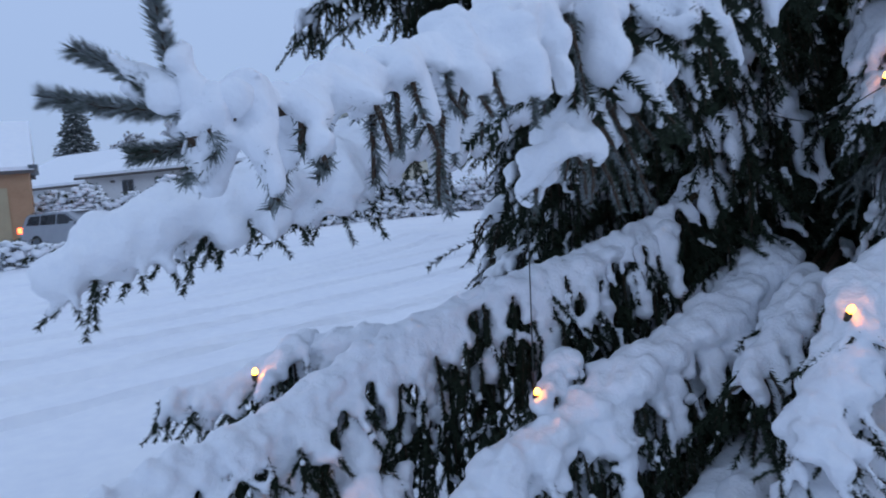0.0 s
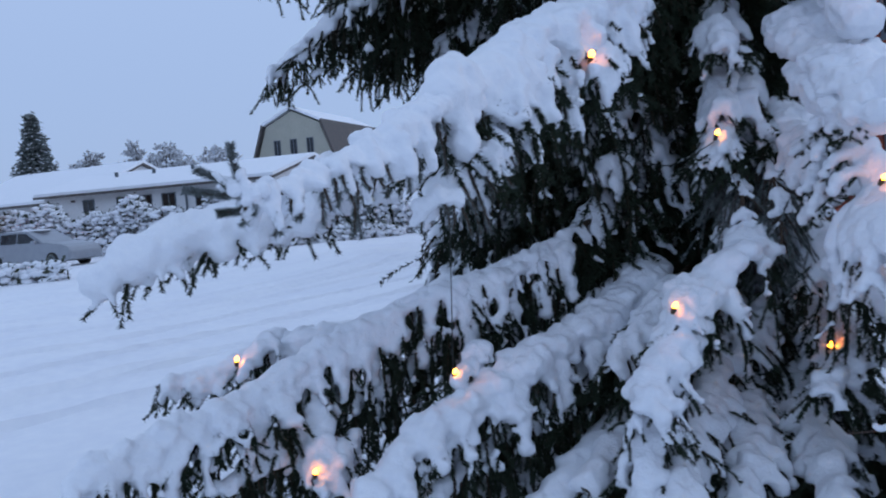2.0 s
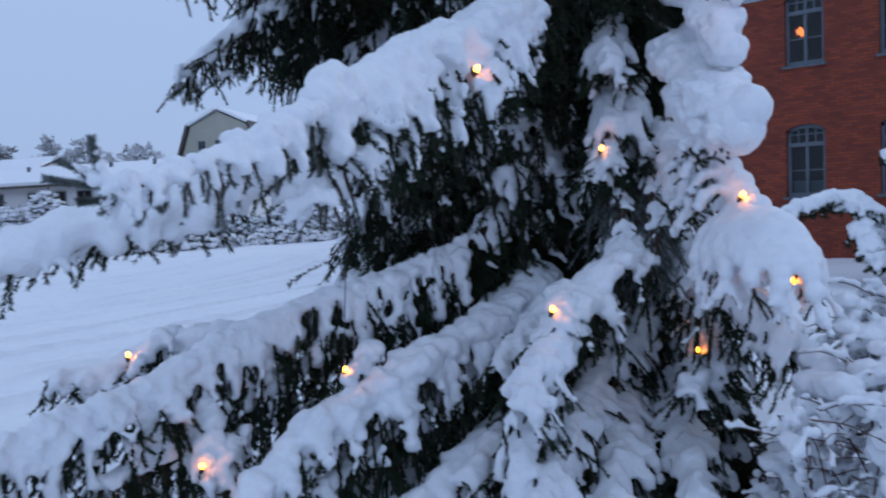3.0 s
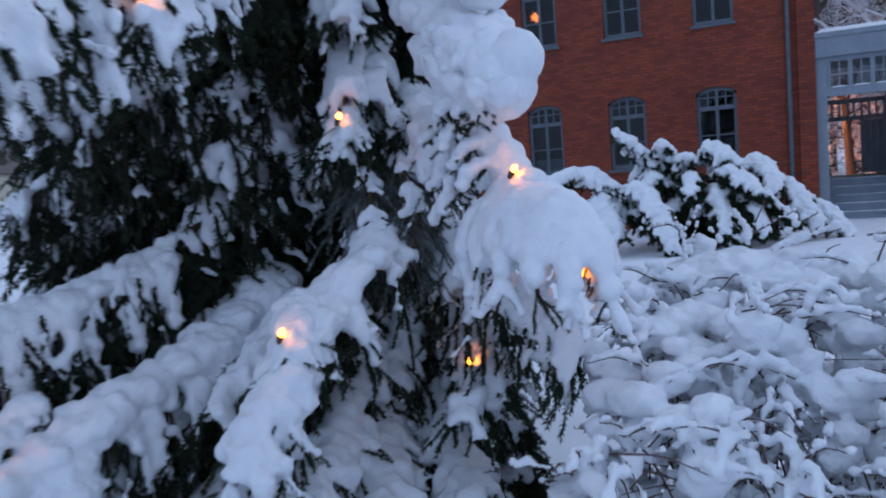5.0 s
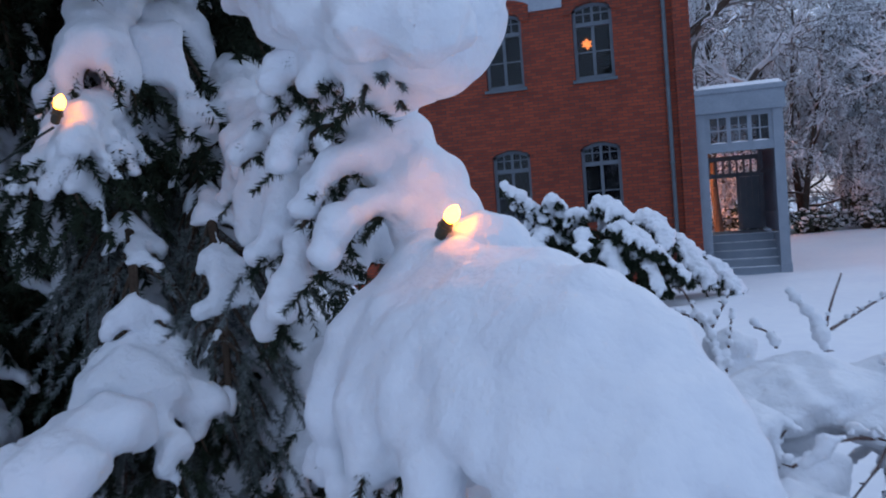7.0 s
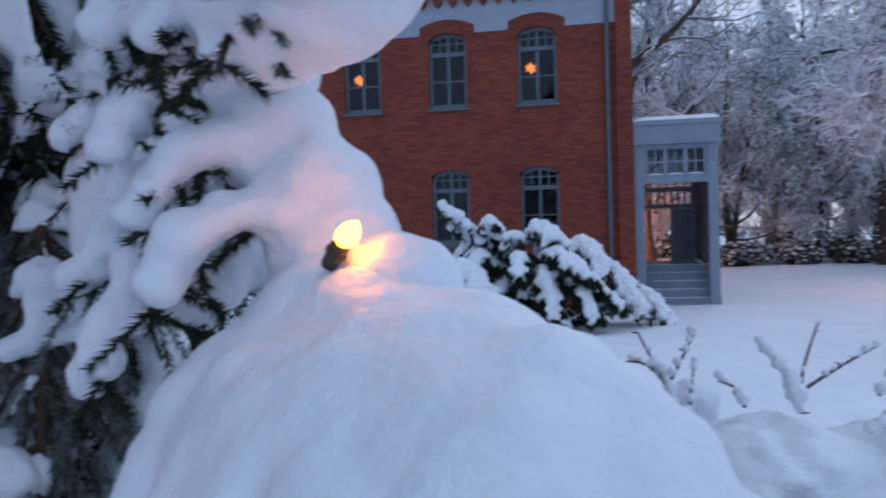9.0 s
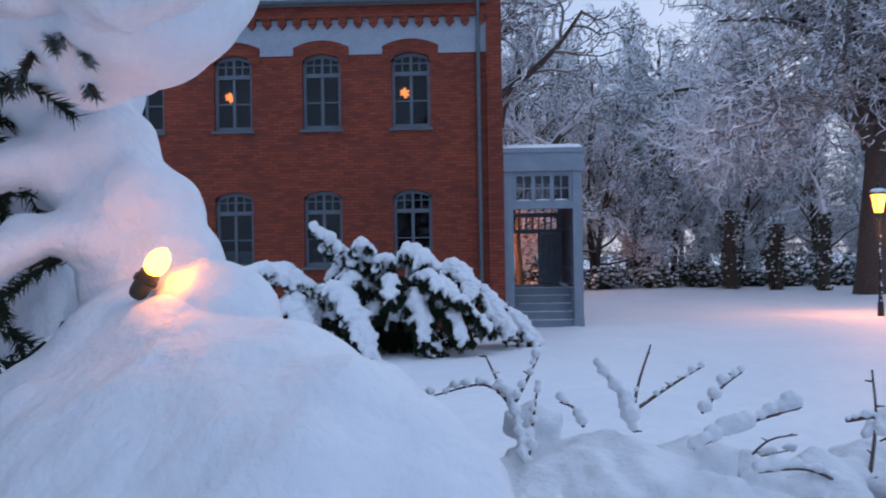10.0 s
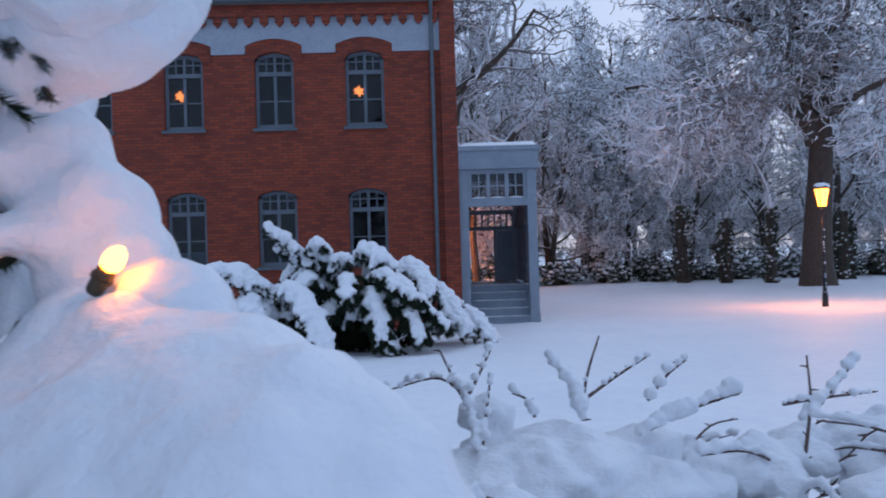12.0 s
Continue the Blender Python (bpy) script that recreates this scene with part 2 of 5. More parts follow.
def fuse(ob, voxel, smooth=5, lump=0.012):
    """Melts the overlapping lumps of a snow mesh into one skin."""
    m = ob.modifiers.new("fuse", "REMESH")
    m.mode, m.voxel_size, m.use_smooth_shade = "VOXEL", voxel, True
    s = ob.modifiers.new("smooth", "SMOOTH")
    s.iterations, s.factor = smooth, 0.5
    if lump:
        d = ob.modifiers.new("lumps", "DISPLACE")
        d.texture, d.strength, d.mid_level = LUMPS, lump, 0.5


def bake(obs):
    """Turns the fused snow of these objects into plain meshes that copies can share."""
    deps = bpy.context.evaluated_depsgraph_get()
    for o in obs:
        for c in (o, *o.children_recursive):
            if c.modifiers:
                me = bpy.data.meshes.new_from_object(c.evaluated_get(deps))
                c.modifiers.clear()
                c.data = me


def spline(pts, step):
    """Catmull-Rom curve through pts, sampled about every step metres."""
    p = np.asarray(pts, float)
    if len(p) == 2:
        n = max(3, int(np.linalg.norm(p[1] - p[0]) / step))
        return p[0] + (p[1] - p[0]) * np.linspace(0, 1, n)[:, None]
    e = np.vstack([2 * p[0] - p[1], p, 2 * p[-1] - p[-2]])
    out = []
    for i in range(1, len(e) - 2):
        n = max(2, int(np.linalg.norm(e[i + 1] - e[i]) / step))
        t = np.linspace(0, 1, n, endpoint=False)[:, None]
        a, b, c, d = e[i - 1], e[i], e[i + 1], e[i + 2]
        out.append(0.5 * (2 * b + (c - a) * t + (2 * a - 5 * b + 4 * c - d) * t ** 2 + (3 * b - a - 3 * c + d) * t ** 3))
    return np.vstack([*out, p[-1:]])


def smoothstep(a, b, x):
    t = np.clip((x - a) / (b - a), 0, 1)
    return t * t * (3 - 2 * t)


# ---- ground: one snow sheet with wheel tracks ----
GROUND = -0.36


def ground_z(x, y):
    x, y = np.asarray(x, float), np.asarray(y, float)
    z = GROUND + 0.3 * smoothstep(-14, -33, x) + 0.02 * np.sin(x * 0.9 + 1.3 * np.sin(y * 0.6)) + 0.02 * np.sin(y * 0.7 + 2 * np.sin(x * 0.35))
    return z


def groove(z, x, y, path, width, depth):
    """Presses a wheel track along path (x as a function of y) with low ridges at both sides."""
    d = (x - path(y)) / width
    return z - depth * np.exp(-d ** 4) + 0.4 * depth * np.exp(-((np.abs(d) - 1.5) / 0.5) ** 2)


def build_ground():
    xs = np.concatenate([[-2500, -900, -400, -200, -120, -80, -60, -48], np.arange(-40, -24, 0.5), np.arange(-24, -5, 0.09), np.arange(-5, 14, 0.4), np.arange(14, 60, 2.5), [70, 90, 130, 220, 500, 1100, 2500]])
    ys = np.concatenate([[-2500, -900, -300, -100, -50, -25], np.arange(-12, 14, 0.22), np.arange(14, 50, 1.0), [55, 65, 80, 110, 180, 400, 1000, 2500]])
    x, y = np.meshgrid(xs, ys, indexing="ij")
    z = ground_z(x, y)
    fade = smoothstep(-40, -24, x)
    bend = lambda k: (lambda v: k - 0.02 * v - 0.018 * np.clip(v, 0, 99) ** 2 + 0.12 * np.sin(v * 0.7 + k))
    for k, depth in ((-7.4, 0.05), (-8.6, 0.06), (-8.95, 0.04), (-10.3, 0.06), (-11.8, 0.05), (-13.4, 0.035), (-14.9, 0.03)):
        z = groove(z, x, y, bend(k), 0.15, depth * 2.2)
    back = lambda k: (lambda v: k + 0.35 * v - 0.045 * v ** 2)
    for k, depth in ((-15.5, 0.04), (-17.0, 0.04), (-19.5, 0.03), (-21, 0.03)):
        z = groove(z, x, y, back(k), 0.17, depth * 2)
    z += 0.012 * np.sin(x * 5.1 + 2 * np.sin(y * 3)) * fade
    g = Geo()
    n, m = x.shape
    i, j = np.meshgrid(np.arange(n - 1), np.arange(m - 1), indexing="ij")
    q = np.stack([i * m + j, (i + 1) * m + j, (i + 1) * m + j + 1, i * m + j + 1], -1).reshape(-1, 4)
    g.add(np.stack([x, y, z], -1).reshape(-1, 3), q)
    ob = part("ground", g, GROUND_SNOW, smooth=True)
    tagged(ob, "deep fresh snow over a yard, marked by curving wheel tracks", "ground", kind="structure")


build_ground()

# ---- the brick house ----
FACE, LEFT, RIGHT, DEPTH = 19.0, -16.9, 0.87, 10.0
WIN_W, WIN_H, RISE = 0.95, 1.86, 0.13
UP_SILL, LOW_SILL = 4.6, 1.22
COLS = [-1.33 - 2.2 * i for i in range(7)]
house = thing("brick_house", "two-storey red brick house with arched windows and snowy roof", "house", at=(0, 0, 0))


def arch(x, c, spring):
    """Height of a window's arched head at x."""
    return spring + RISE * (1 - ((x - c) / (WIN_W / 2)) ** 2)


def front_wall():
    g = Geo()
    base, top = -0.6, 7.75
    cuts = sorted(COLS)
    x = LEFT
    thick = 0.42

    def slab(x0, x1, b0, b1, t0, t1):
        g.prism([(x0, FACE, b0), (x1, FACE, b1), (x1, FACE, t1), (x0, FACE, t0)], [(x0, FACE + thick, b0), (x1, FACE + thick, b1), (x1, FACE + thick, t1), (x0, FACE + thick, t0)])

    for c in cuts:
        a, b = c - WIN_W / 2, c + WIN_W / 2
        slab(x, a, base, base, top, top)
        xs = np.linspace(a, b, 9)
        for p, q in zip(xs[:-1], xs[1:]):
            s1, s2 = LOW_SILL + WIN_H - RISE, UP_SILL + WIN_H - RISE
            slab(p, q, base, base, LOW_SILL, LOW_SILL)
            slab(p, q, arch(p, c, s1), arch(q, c, s1), UP_SILL, UP_SILL)
            slab(p, q, arch(p, c, s2), arch(q, c, s2), top, top)
        x = b
    slab(x, RIGHT, base, base, top, top)
    part("front_wall", g, BRICK, house, weld=True)
    g = Geo()
    g.box(RIGHT - 0.42, RIGHT, FACE + 0.425, FACE + DEPTH, -0.6, 7.75)
    g.box(LEFT, LEFT + 0.42, FACE + 0.425, FACE + DEPTH, -0.6, 7.75)
    g.box(LEFT + 0.425, RIGHT - 0.425, FACE + DEPTH - 0.42, FACE + DEPTH, -0.6, 7.75)
    part("side_wall", g, BRICK, house)
    g = Geo()
    g.box(0.53, RIGHT + 0.03, FACE - 0.1, FACE - 0.003, -0.6, 8.35)
    g.box(0.50, RIGHT + 0.06, FACE - 0.13, FACE + 0.3, 8.35, 8.5)
    part("corner_pilaster", g, BRICK, house)
    # added back sheet, floors and partitions, coloured near black for the shade indoors
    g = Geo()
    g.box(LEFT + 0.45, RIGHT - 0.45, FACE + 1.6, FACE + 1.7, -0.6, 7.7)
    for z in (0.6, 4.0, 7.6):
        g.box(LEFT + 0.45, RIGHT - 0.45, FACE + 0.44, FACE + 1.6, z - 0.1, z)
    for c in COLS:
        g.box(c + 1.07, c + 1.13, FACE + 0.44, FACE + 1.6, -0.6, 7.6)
    part("dark_room", g, DARK, house, "near-black sheets and floors standing in for unlit rooms behind the windows")


def frieze():
    """Plaster band, window hoods and the toothed brick cornice."""
    g = Geo()
    edges = [LEFT]
    for c in sorted(COLS):
        edges += [c - 0.69, c + 0.69]
    edges.append(0.525)
    for a, b in zip(edges[::2], edges[1::2]):
        g.box(a, b, FACE - 0.022, FACE - 0.002, 6.42, 7.3)
    for c in sorted(COLS):
        xs = np.linspace(c - 0.69, c + 0.69, 13)
        for p, q in zip(xs[:-1], xs[1:]):
            hp, hq = (6.42 + 0.2 + 0.17 * (1 - ((v - c) / 0.69) ** 2) for v in (p, q))
            g.prism([(p, FACE - 0.022, hp), (q, FACE - 0.022, hq), (q, FACE - 0.022, 7.3), (p, FACE - 0.022, 7.3)], [(p, FACE - 0.002, hp), (q, FACE - 0.002, hq), (q, FACE - 0.002, 7.3), (p, FACE - 0.002, 7.3)])
    part("plaster_band", g, PLASTER, house, "smooth grey plaster band under the eaves", weld=True)
    for c in COLS:
        for sill in (UP_SILL, LOW_SILL):
            g = Geo()
            spring = sill + WIN_H - RISE
            w = 0.69 if sill == UP_SILL else 0.62
            xs = np.linspace(c - w, c + w, 15)
            for p, q in zip(xs[:-1], xs[1:]):
                lo = [max(arch(v, c, spring), spring) if abs(v - c) < WIN_W / 2 else spring - 0.12 for v in (p, q)]
                hi = [spring + 0.09 + 0.28 * (1 - ((v - c) / w) ** 2) for v in (p, q)]
                d = 0.035 if sill == UP_SILL else 0.012
                g.prism([(p, FACE - d, lo[0]), (q, FACE - d, lo[1]), (q, FACE - d, hi[1]), (p, FACE - d, hi[0])], [(p, FACE - 0.001, lo[0]), (q, FACE - 0.001, lo[1]), (q, FACE - 0.001, hi[1]), (p, FACE - 0.001, hi[0])])
            part("window_arch", g, BRICK, house, weld=True)
    g = Geo()
    g.box(LEFT, 0.525, FACE - 0.14, FACE - 0.002, 7.3, 7.6)
    g.box(LEFT, 0.525, FACE - 0.2, FACE - 0.002, 7.52, 7.66)
    x = 0.40
    while x > LEFT:
        g.box(x - 0.1, x + 0.1, FACE - 0.12, FACE - 0.024, 7.16, 7.3)
        g.prism([(x - 0.1, FACE - 0.1, 7.16), (x, FACE - 0.1, 7.05), (x + 0.1, FACE - 0.1, 7.16)], [(x - 0.1, FACE - 0.024, 7.16), (x, FACE - 0.024, 7.05), (x + 0.1, FACE - 0.024, 7.16)])
        x -= 0.375
    part("cornice", g, BRICK, house, "toothed red brick cornice")


def window(c, sill, star, curtain):
    w = thing("window", "", "", at=(0, 0, 0))
    w.parent = house
    for key in list(w.keys()):
        del w[key]
    spring = sill + WIN_H - RISE
    y0, y1 = FACE + 0.12, FACE + 0.19
    g = Geo()
    a, b = c - WIN_W / 2 + 0.004, c + WIN_W / 2 - 0.004
    g.box(a, a + 0.075, y0, y1, sill + 0.004, spring)
    g.box(b - 0.075, b, y0, y1, sill + 0.004, spring)
    g.box(a + 0.075, b - 0.075, y0, y1, sill + 0.004, sill + 0.11)
    xs = np.linspace(a, b, 11)
    for p, q in zip(xs[:-1], xs[1:]):
        hp, hq = arch(p, c, spring) - 0.004, arch(q, c, spring) - 0.004
        g.prism([(p, y0, hp - 0.08), (q, y0, hq - 0.08), (q, y0, hq), (p, y0, hp)], [(p, y1, hp - 0.08), (q, y1, hq - 0.08), (q, y1, hq), (p, y1, hp)])
    part("window_frame", g, FRAME_PAINT, w)
    tr = sill + 1.30
    bars = [(a + 0.076, b - 0.076, y0 - 0.02, y1, tr, tr + 0.1), (c - 0.035, c + 0.035, y0 + 0.002, y1 - 0.002, sill + 0.11, tr), (c - 0.03, c + 0.03, y0 + 0.002, y1 - 0.002, tr + 0.1, spring + 0.05)]
    bars += [(c + k - 0.014, c + k + 0.014, y0 + 0.01, y1 - 0.01, tr + 0.1, spring + 0.07) for k in (-0.21, 0.21)]
    bars += [(m, n, y0 + 0.012, y1 - 0.012, z, z + 0.028) for z in (tr + 0.3, sill + 0.67) for m, n in ((a + 0.076, c - 0.036), (c + 0.036, b - 0.076))]
    for k, q in enumerate(bars):
        g = Geo()
        g.box(*q)
        part("transom" if k == 0 else "glazing_bar", g, FRAME_PAINT, w)
    for x0, x1 in ((a + 0.02, c - 0.02), (c + 0.02, b - 0.02)):
        g = Geo()
        g.box(x0, x1, y0 + 0.036, y0 + 0.042, sill + 0.05, spring + 0.06)
        pane = part("pane", g, GLASS, w, "dark reflecting window glass")
        pane.visible_shadow = False
    g = Geo()
    g.box(c - 0.53, c + 0.53, FACE - 0.07, FACE + 0.11, sill - 0.07, sill + 0.003)
    part("window_sill", g, ZINC, w)
    if curtain:
        g = Geo()
        n = 30
        xs = np.linspace(a + 0.08, b - 0.08, n)
        ys = y1 + 0.1 + 0.015 * np.sin(np.arange(n) * 2.1)
        v = [(x, y, z) for z in (sill + 0.12, sill + 0.42) for x, y in zip(xs, ys)]
        g.add(v, [(i, i + 1, n + i + 1, n + i) for i in range(n - 1)])
        part("curtain", g, CURTAIN, w, "short white half curtain", smooth=True)


def paper_star(c, z):
    g = Geo()
    v, f = ICO1
    dirs = [Vector(d).normalized() for d in v[:12]] + [Vector(v[q].mean(0)).normalized() for q in f[::4]]
    for d in dirs:
        a = d.orthogonal().normalized()
        b = d.cross(a)
        base = [d * 0.05 + (a * math.cos(t) + b * math.sin(t)) * 0.045 for t in (0, 1.571, 3.142, 4.712)]
        g.add([*base, d * 0.16], [(0, 1, 4), (1, 2, 4), (2, 3, 4), (3, 0, 4)])
    ob = part("paper_star", g, STAR)
    ob.location = (c, FACE + 0.35, z)
    tagged(ob, "glowing orange paper star hanging inside a dark window", "star lamp", "window stars")
    g = Geo()
    g.tube([(0, 0, 0.1), (0, 0, 0.75)], 0.004, 5)
    part("cord", g, CABLE, ob)


front_wall()
frieze()
for i, c in enumerate(COLS):
    window(c, UP_SILL, i in (0, 2), False)
    window(c, LOW_SILL, False, i in (2, 4))
paper_star(COLS[0] - 0.17, UP_SILL + 0.93)
paper_star(COLS[2] - 0.17, UP_SILL + 0.90)


def roof():
    g = Geo()
    e, r = FACE - 0.28, FACE + DEPTH / 2
    rise = 4.2
    ov = RIGHT - 0.33
    for s in (1, -1):
        y0 = e if s == 1 else FACE + DEPTH + 0.28
        g.prism([(LEFT - 0.2, y0, 7.68), (ov, y0, 7.68), (ov, r, 7.68 + rise), (LEFT - 0.2, r, 7.68 + rise)][::s], [(LEFT - 0.2, y0, 7.55), (ov, y0, 7.55), (ov, r, 7.55 + rise), (LEFT - 0.2, r, 7.55 + rise)][::s])
    part("roof", g, SLATE, house)
    g = Geo()
    rng = np.random.default_rng(5)
    nx, ny = 90, 24
    xs, ts = np.linspace(LEFT - 0.2, ov - 0.02, nx), np.linspace(0.0, 1, ny)
    X, T = np.meshgrid(xs, ts, indexing="ij")
    thick = 0.10 + 0.03 * np.sin(X * 1.7) + 0.04 * np.sin(X * 4.3 + T * 30) * (rng.random(X.shape) > 0.2)
    thick[:, 0] = 0.0
    V = np.stack([X, e + 0.03 + T * (r - e), 7.685 + T * rise + thick], -1).reshape(-1, 3)
    i, j = np.meshgrid(np.arange(nx - 1), np.arange(ny - 1), indexing="ij")
    g.add(V, np.stack([i * ny + j, (i + 1) * ny + j, (i + 1) * ny + j + 1, i * ny + j + 1], -1).reshape(-1, 4))
    part("roof_snow", g, SNOW, house, "uneven snow lying on the roof", smooth=True)
    g = Geo()
    g.tube([(LEFT - 0.2, FACE - 0.3, 7.66), (0.5, FACE - 0.3, 7.66)], 0.06, 10)
    part("gutter", g, ZINC, house, "grey zinc gutter")
    g = Geo()
    g.tube(spline([(0.33, FACE - 0.3, 7.62), (0.33, FACE - 0.28, 7.5), (0.33, FACE - 0.1, 7.3), (0.33, FACE - 0.08, 7.1)], 0.05), 0.05, 10)
    g.tube([(0.33, FACE - 0.08, 7.1), (0.33, FACE - 0.08, -0.5)], 0.05, 10)
    for z in (6.4, 4.4, 2.4, 0.6):
        g.tube([(0.33, FACE - 0.08, z), (0.33, FACE - 0.08, z + 0.05)], 0.062, 10)
    part("downpipe", g, ZINC, house, "grey zinc downpipe", smooth=True)
    g = Geo()
    g.prism([(RIGHT, FACE, 7.75), (RIGHT, FACE + DEPTH, 7.75), (RIGHT, r, 12.3)], [(RIGHT - 0.32, FACE, 7.75), (RIGHT - 0.32, FACE + DEPTH, 7.75), (RIGHT - 0.32, r, 12.3)])
    part("gable", g, BRICK, house)
    g = Geo()
    g.prism([(LEFT, FACE + DEPTH, 7.75), (LEFT, FACE, 7.75), (LEFT, r, 11.8)], [(LEFT + 0.32, FACE + DEPTH, 7.75), (LEFT + 0.32, FACE, 7.75), (LEFT + 0.32, r, 11.8)])
    part("gable", g, BRICK, house)


roof()


# ---- the porch ----
def porch():
    p = thing("porch", "grey painted wooden porch with glazed transom and steps", "porch")
    x0, x1, yf, yb = RIGHT + 0.035, 2.80, FACE + 0.0, FACE + 3.2
    g = Geo()
    for x in (x0, x1 - 0.22):
        for y in (yf, yb - 0.22):
            g = Geo()
            g.box(x, x + 0.22, y, y + 0.22, -0.45, 3.47)
            g.box(x - 0.015, x + 0.235, y - 0.015, y + 0.235, -0.45, -0.1)
            part("post", g, GREY_WOOD, p)
    g = Geo()
    g.box(x0 - 0.01, x1 + 0.06, yf - 0.06, yb + 0.06, 3.47, 3.98)
    g.box(x0 - 0.01, x1 + 0.10, yf - 0.10, yb + 0.10, 3.92, 4.03)
    g.box(x0 - 0.0, x1 + 0.08, yf - 0.08, yf - 0.06, 3.47, 3.53)
    part("fascia", g, GREY_WOOD, p, "deep grey roof fascia")
    g = Geo()
    nx, ny = 14, 18
    X, Y = np.meshgrid(np.linspace(x0, x1 + 0.1, nx), np.linspace(yf - 0.1, yb + 0.1, ny), indexing="ij")
    edge = np.minimum(np.minimum(X - X.min(), X.max() - X), np.minimum(Y - Y.min(), Y.max() - Y))
    Z = 4.032 + 0.11 * smoothstep(-0.02, 0.08, edge)
    Z[edge < 0.001] = 4.032
    i, j = np.meshgrid(np.arange(nx - 1), np.arange(ny - 1), indexing="ij")
    g.add(np.stack([X, Y, Z], -1).reshape(-1, 3), np.stack([i * ny + j, (i + 1) * ny + j, (i + 1) * ny + j + 1, i * ny + j + 1], -1).reshape(-1, 4))
    part("roof_snow", g, SNOW, p, smooth=True)
    a, b = x0 + 0.22, x1 - 0.22
    # glazed transom at the front and the lattice at the back
    bars = [(a, b, yf + 0.04, yf + 0.16, 3.36, 3.468), (a, b, yf + 0.02, yf + 0.18, 2.56, 2.76)]
    for k in range(4):
        x = a + (b - a - 0.09) * k / 3
        bars.append((x, x + 0.09, yf + 0.05, yf + 0.15, 2.76, 3.36))
    for k in range(3):
        s0 = a + (b - a - 0.09) * k / 3 + 0.09
        s1 = a + (b - a - 0.09) * (k + 1) / 3
        m = (s0 + s1) / 2
        bars += [(m - 0.015, m + 0.015, yf + 0.08, yf + 0.12, 2.76, 3.36), (s0, m - 0.016, yf + 0.082, yf + 0.118, 3.045, 3.075), (m + 0.016, s1, yf + 0.082, yf + 0.118, 3.045, 3.075)]
    for k, q in enumerate(bars):
        g = Geo()
        g.box(*q)
        part("transom" if k < 2 else "glazing_bar", g, GREY_WOOD, p)
    for k in range(3):
        g = Geo()
        s0 = a + (b - a - 0.09) * k / 3 + 0.09
        s1 = a + (b - a - 0.09) * (k + 1) / 3
        g.box(s0, s1, yf + 0.097, yf + 0.103, 2.762, 3.358)
        part("pane", g, GLASS, p).visible_shadow = False
    g = Geo()
    for k in range(3):
        s0 = a + (b - a - 0.09) * k / 3 + 0.09
        s1 = a + (b - a - 0.09) * (k + 1) / 3
        g.blobs([((s0 + s1) / 2, yf + 0.08, 2.77)], [((s1 - s0) / 2, 0.03, 0.025)], ICO2)
    part("sill_snow", g, SNOW, p, smooth=True)
    g = Geo()
    g.box(a, b, yb - 0.16, yb - 0.06, 2.5, 2.62)
    g.box(a, b, yb - 0.16, yb - 0.06, 2.05, 2.16)
    for k in range(9):
        x = a + (b - a - 0.05) * k / 8
        g.box(x, x + 0.05, yb - 0.14, yb - 0.08, 2.16, 2.5)
    g.box(a + 0.87, a + 0.95, yb - 0.16, yb - 0.06, 0.62, 2.05)
    part("back_lattice", g, GREY_WOOD, p, "dark wooden lattice")
    # boarded side towards the yard
    for k in range(15):
        g = Geo()
        y = yf + 0.24 + k * 0.182
        g.box(x1 - 0.14, x1 - 0.1 + 0.004 * (k % 2), y, y + 0.176, 0.64, 3.46)
        part("board", g, GREY_WOOD, p)
    for k in range(4):
        g = Geo()
        x = a + 0.96 + k * 0.15
        g.box(x, x + 0.145, yb - 0.12, yb - 0.09, 0.64, 2.04)
        part("board", g, GREY_WOOD, p)
    g = Geo()
    g.box(x1 - 0.2, x1 - 0.05, yf + 0.23, yb - 0.23, 1.0, 1.1)
    g.box(x1 - 0.2, x1 - 0.05, yf + 0.23, yb - 0.23, 2.1, 2.2)
    part("rail", g, GREY_WOOD, p)
    g = Geo()
    g.box(x0 + 0.01, x1 - 0.24, yf + 1.18, yb - 0.01, 0.5, 0.6)
    part("deck", g, GREY_WOOD, p, "grey boarded porch floor")
    for k in range(5):
        g = Geo()
        y, z = yf + 0.04 + 0.22 * k, -0.36 + 0.19 * (k + 1)
        g.box(a + 0.01, b - 0.01, y + 0.03, y + 0.25, z - 0.22, z - 0.045)
        g.box(a + 0.005, b - 0.005, y, y + 0.255, z - 0.044, z)
        part("step", g, GREY_WOOD, p, "weathered grey wooden step")
        g = Geo()
        g.blobs([(a + 0.3 + 0.4 * j, y + 0.16, z + 0.004) for j in range(4)], [(0.26, 0.09, 0.012)] * 4, ICO2)
        part("step_snow", g, SNOW, p, smooth=True)
    g = Geo()
    g.box(b - 0.004, x1 - 0.02, yf + 0.23, yf + 1.17, -0.5, 0.58)
    part("side_panel", g, GREY_WOOD, p)


porch()


# ---- the snow-laden spruce ----
spruce = thing("spruce_tree", "large spruce with drooping boughs under heavy fresh snow", "tree")
TRUNK = np.array([-1.5, 2.1])


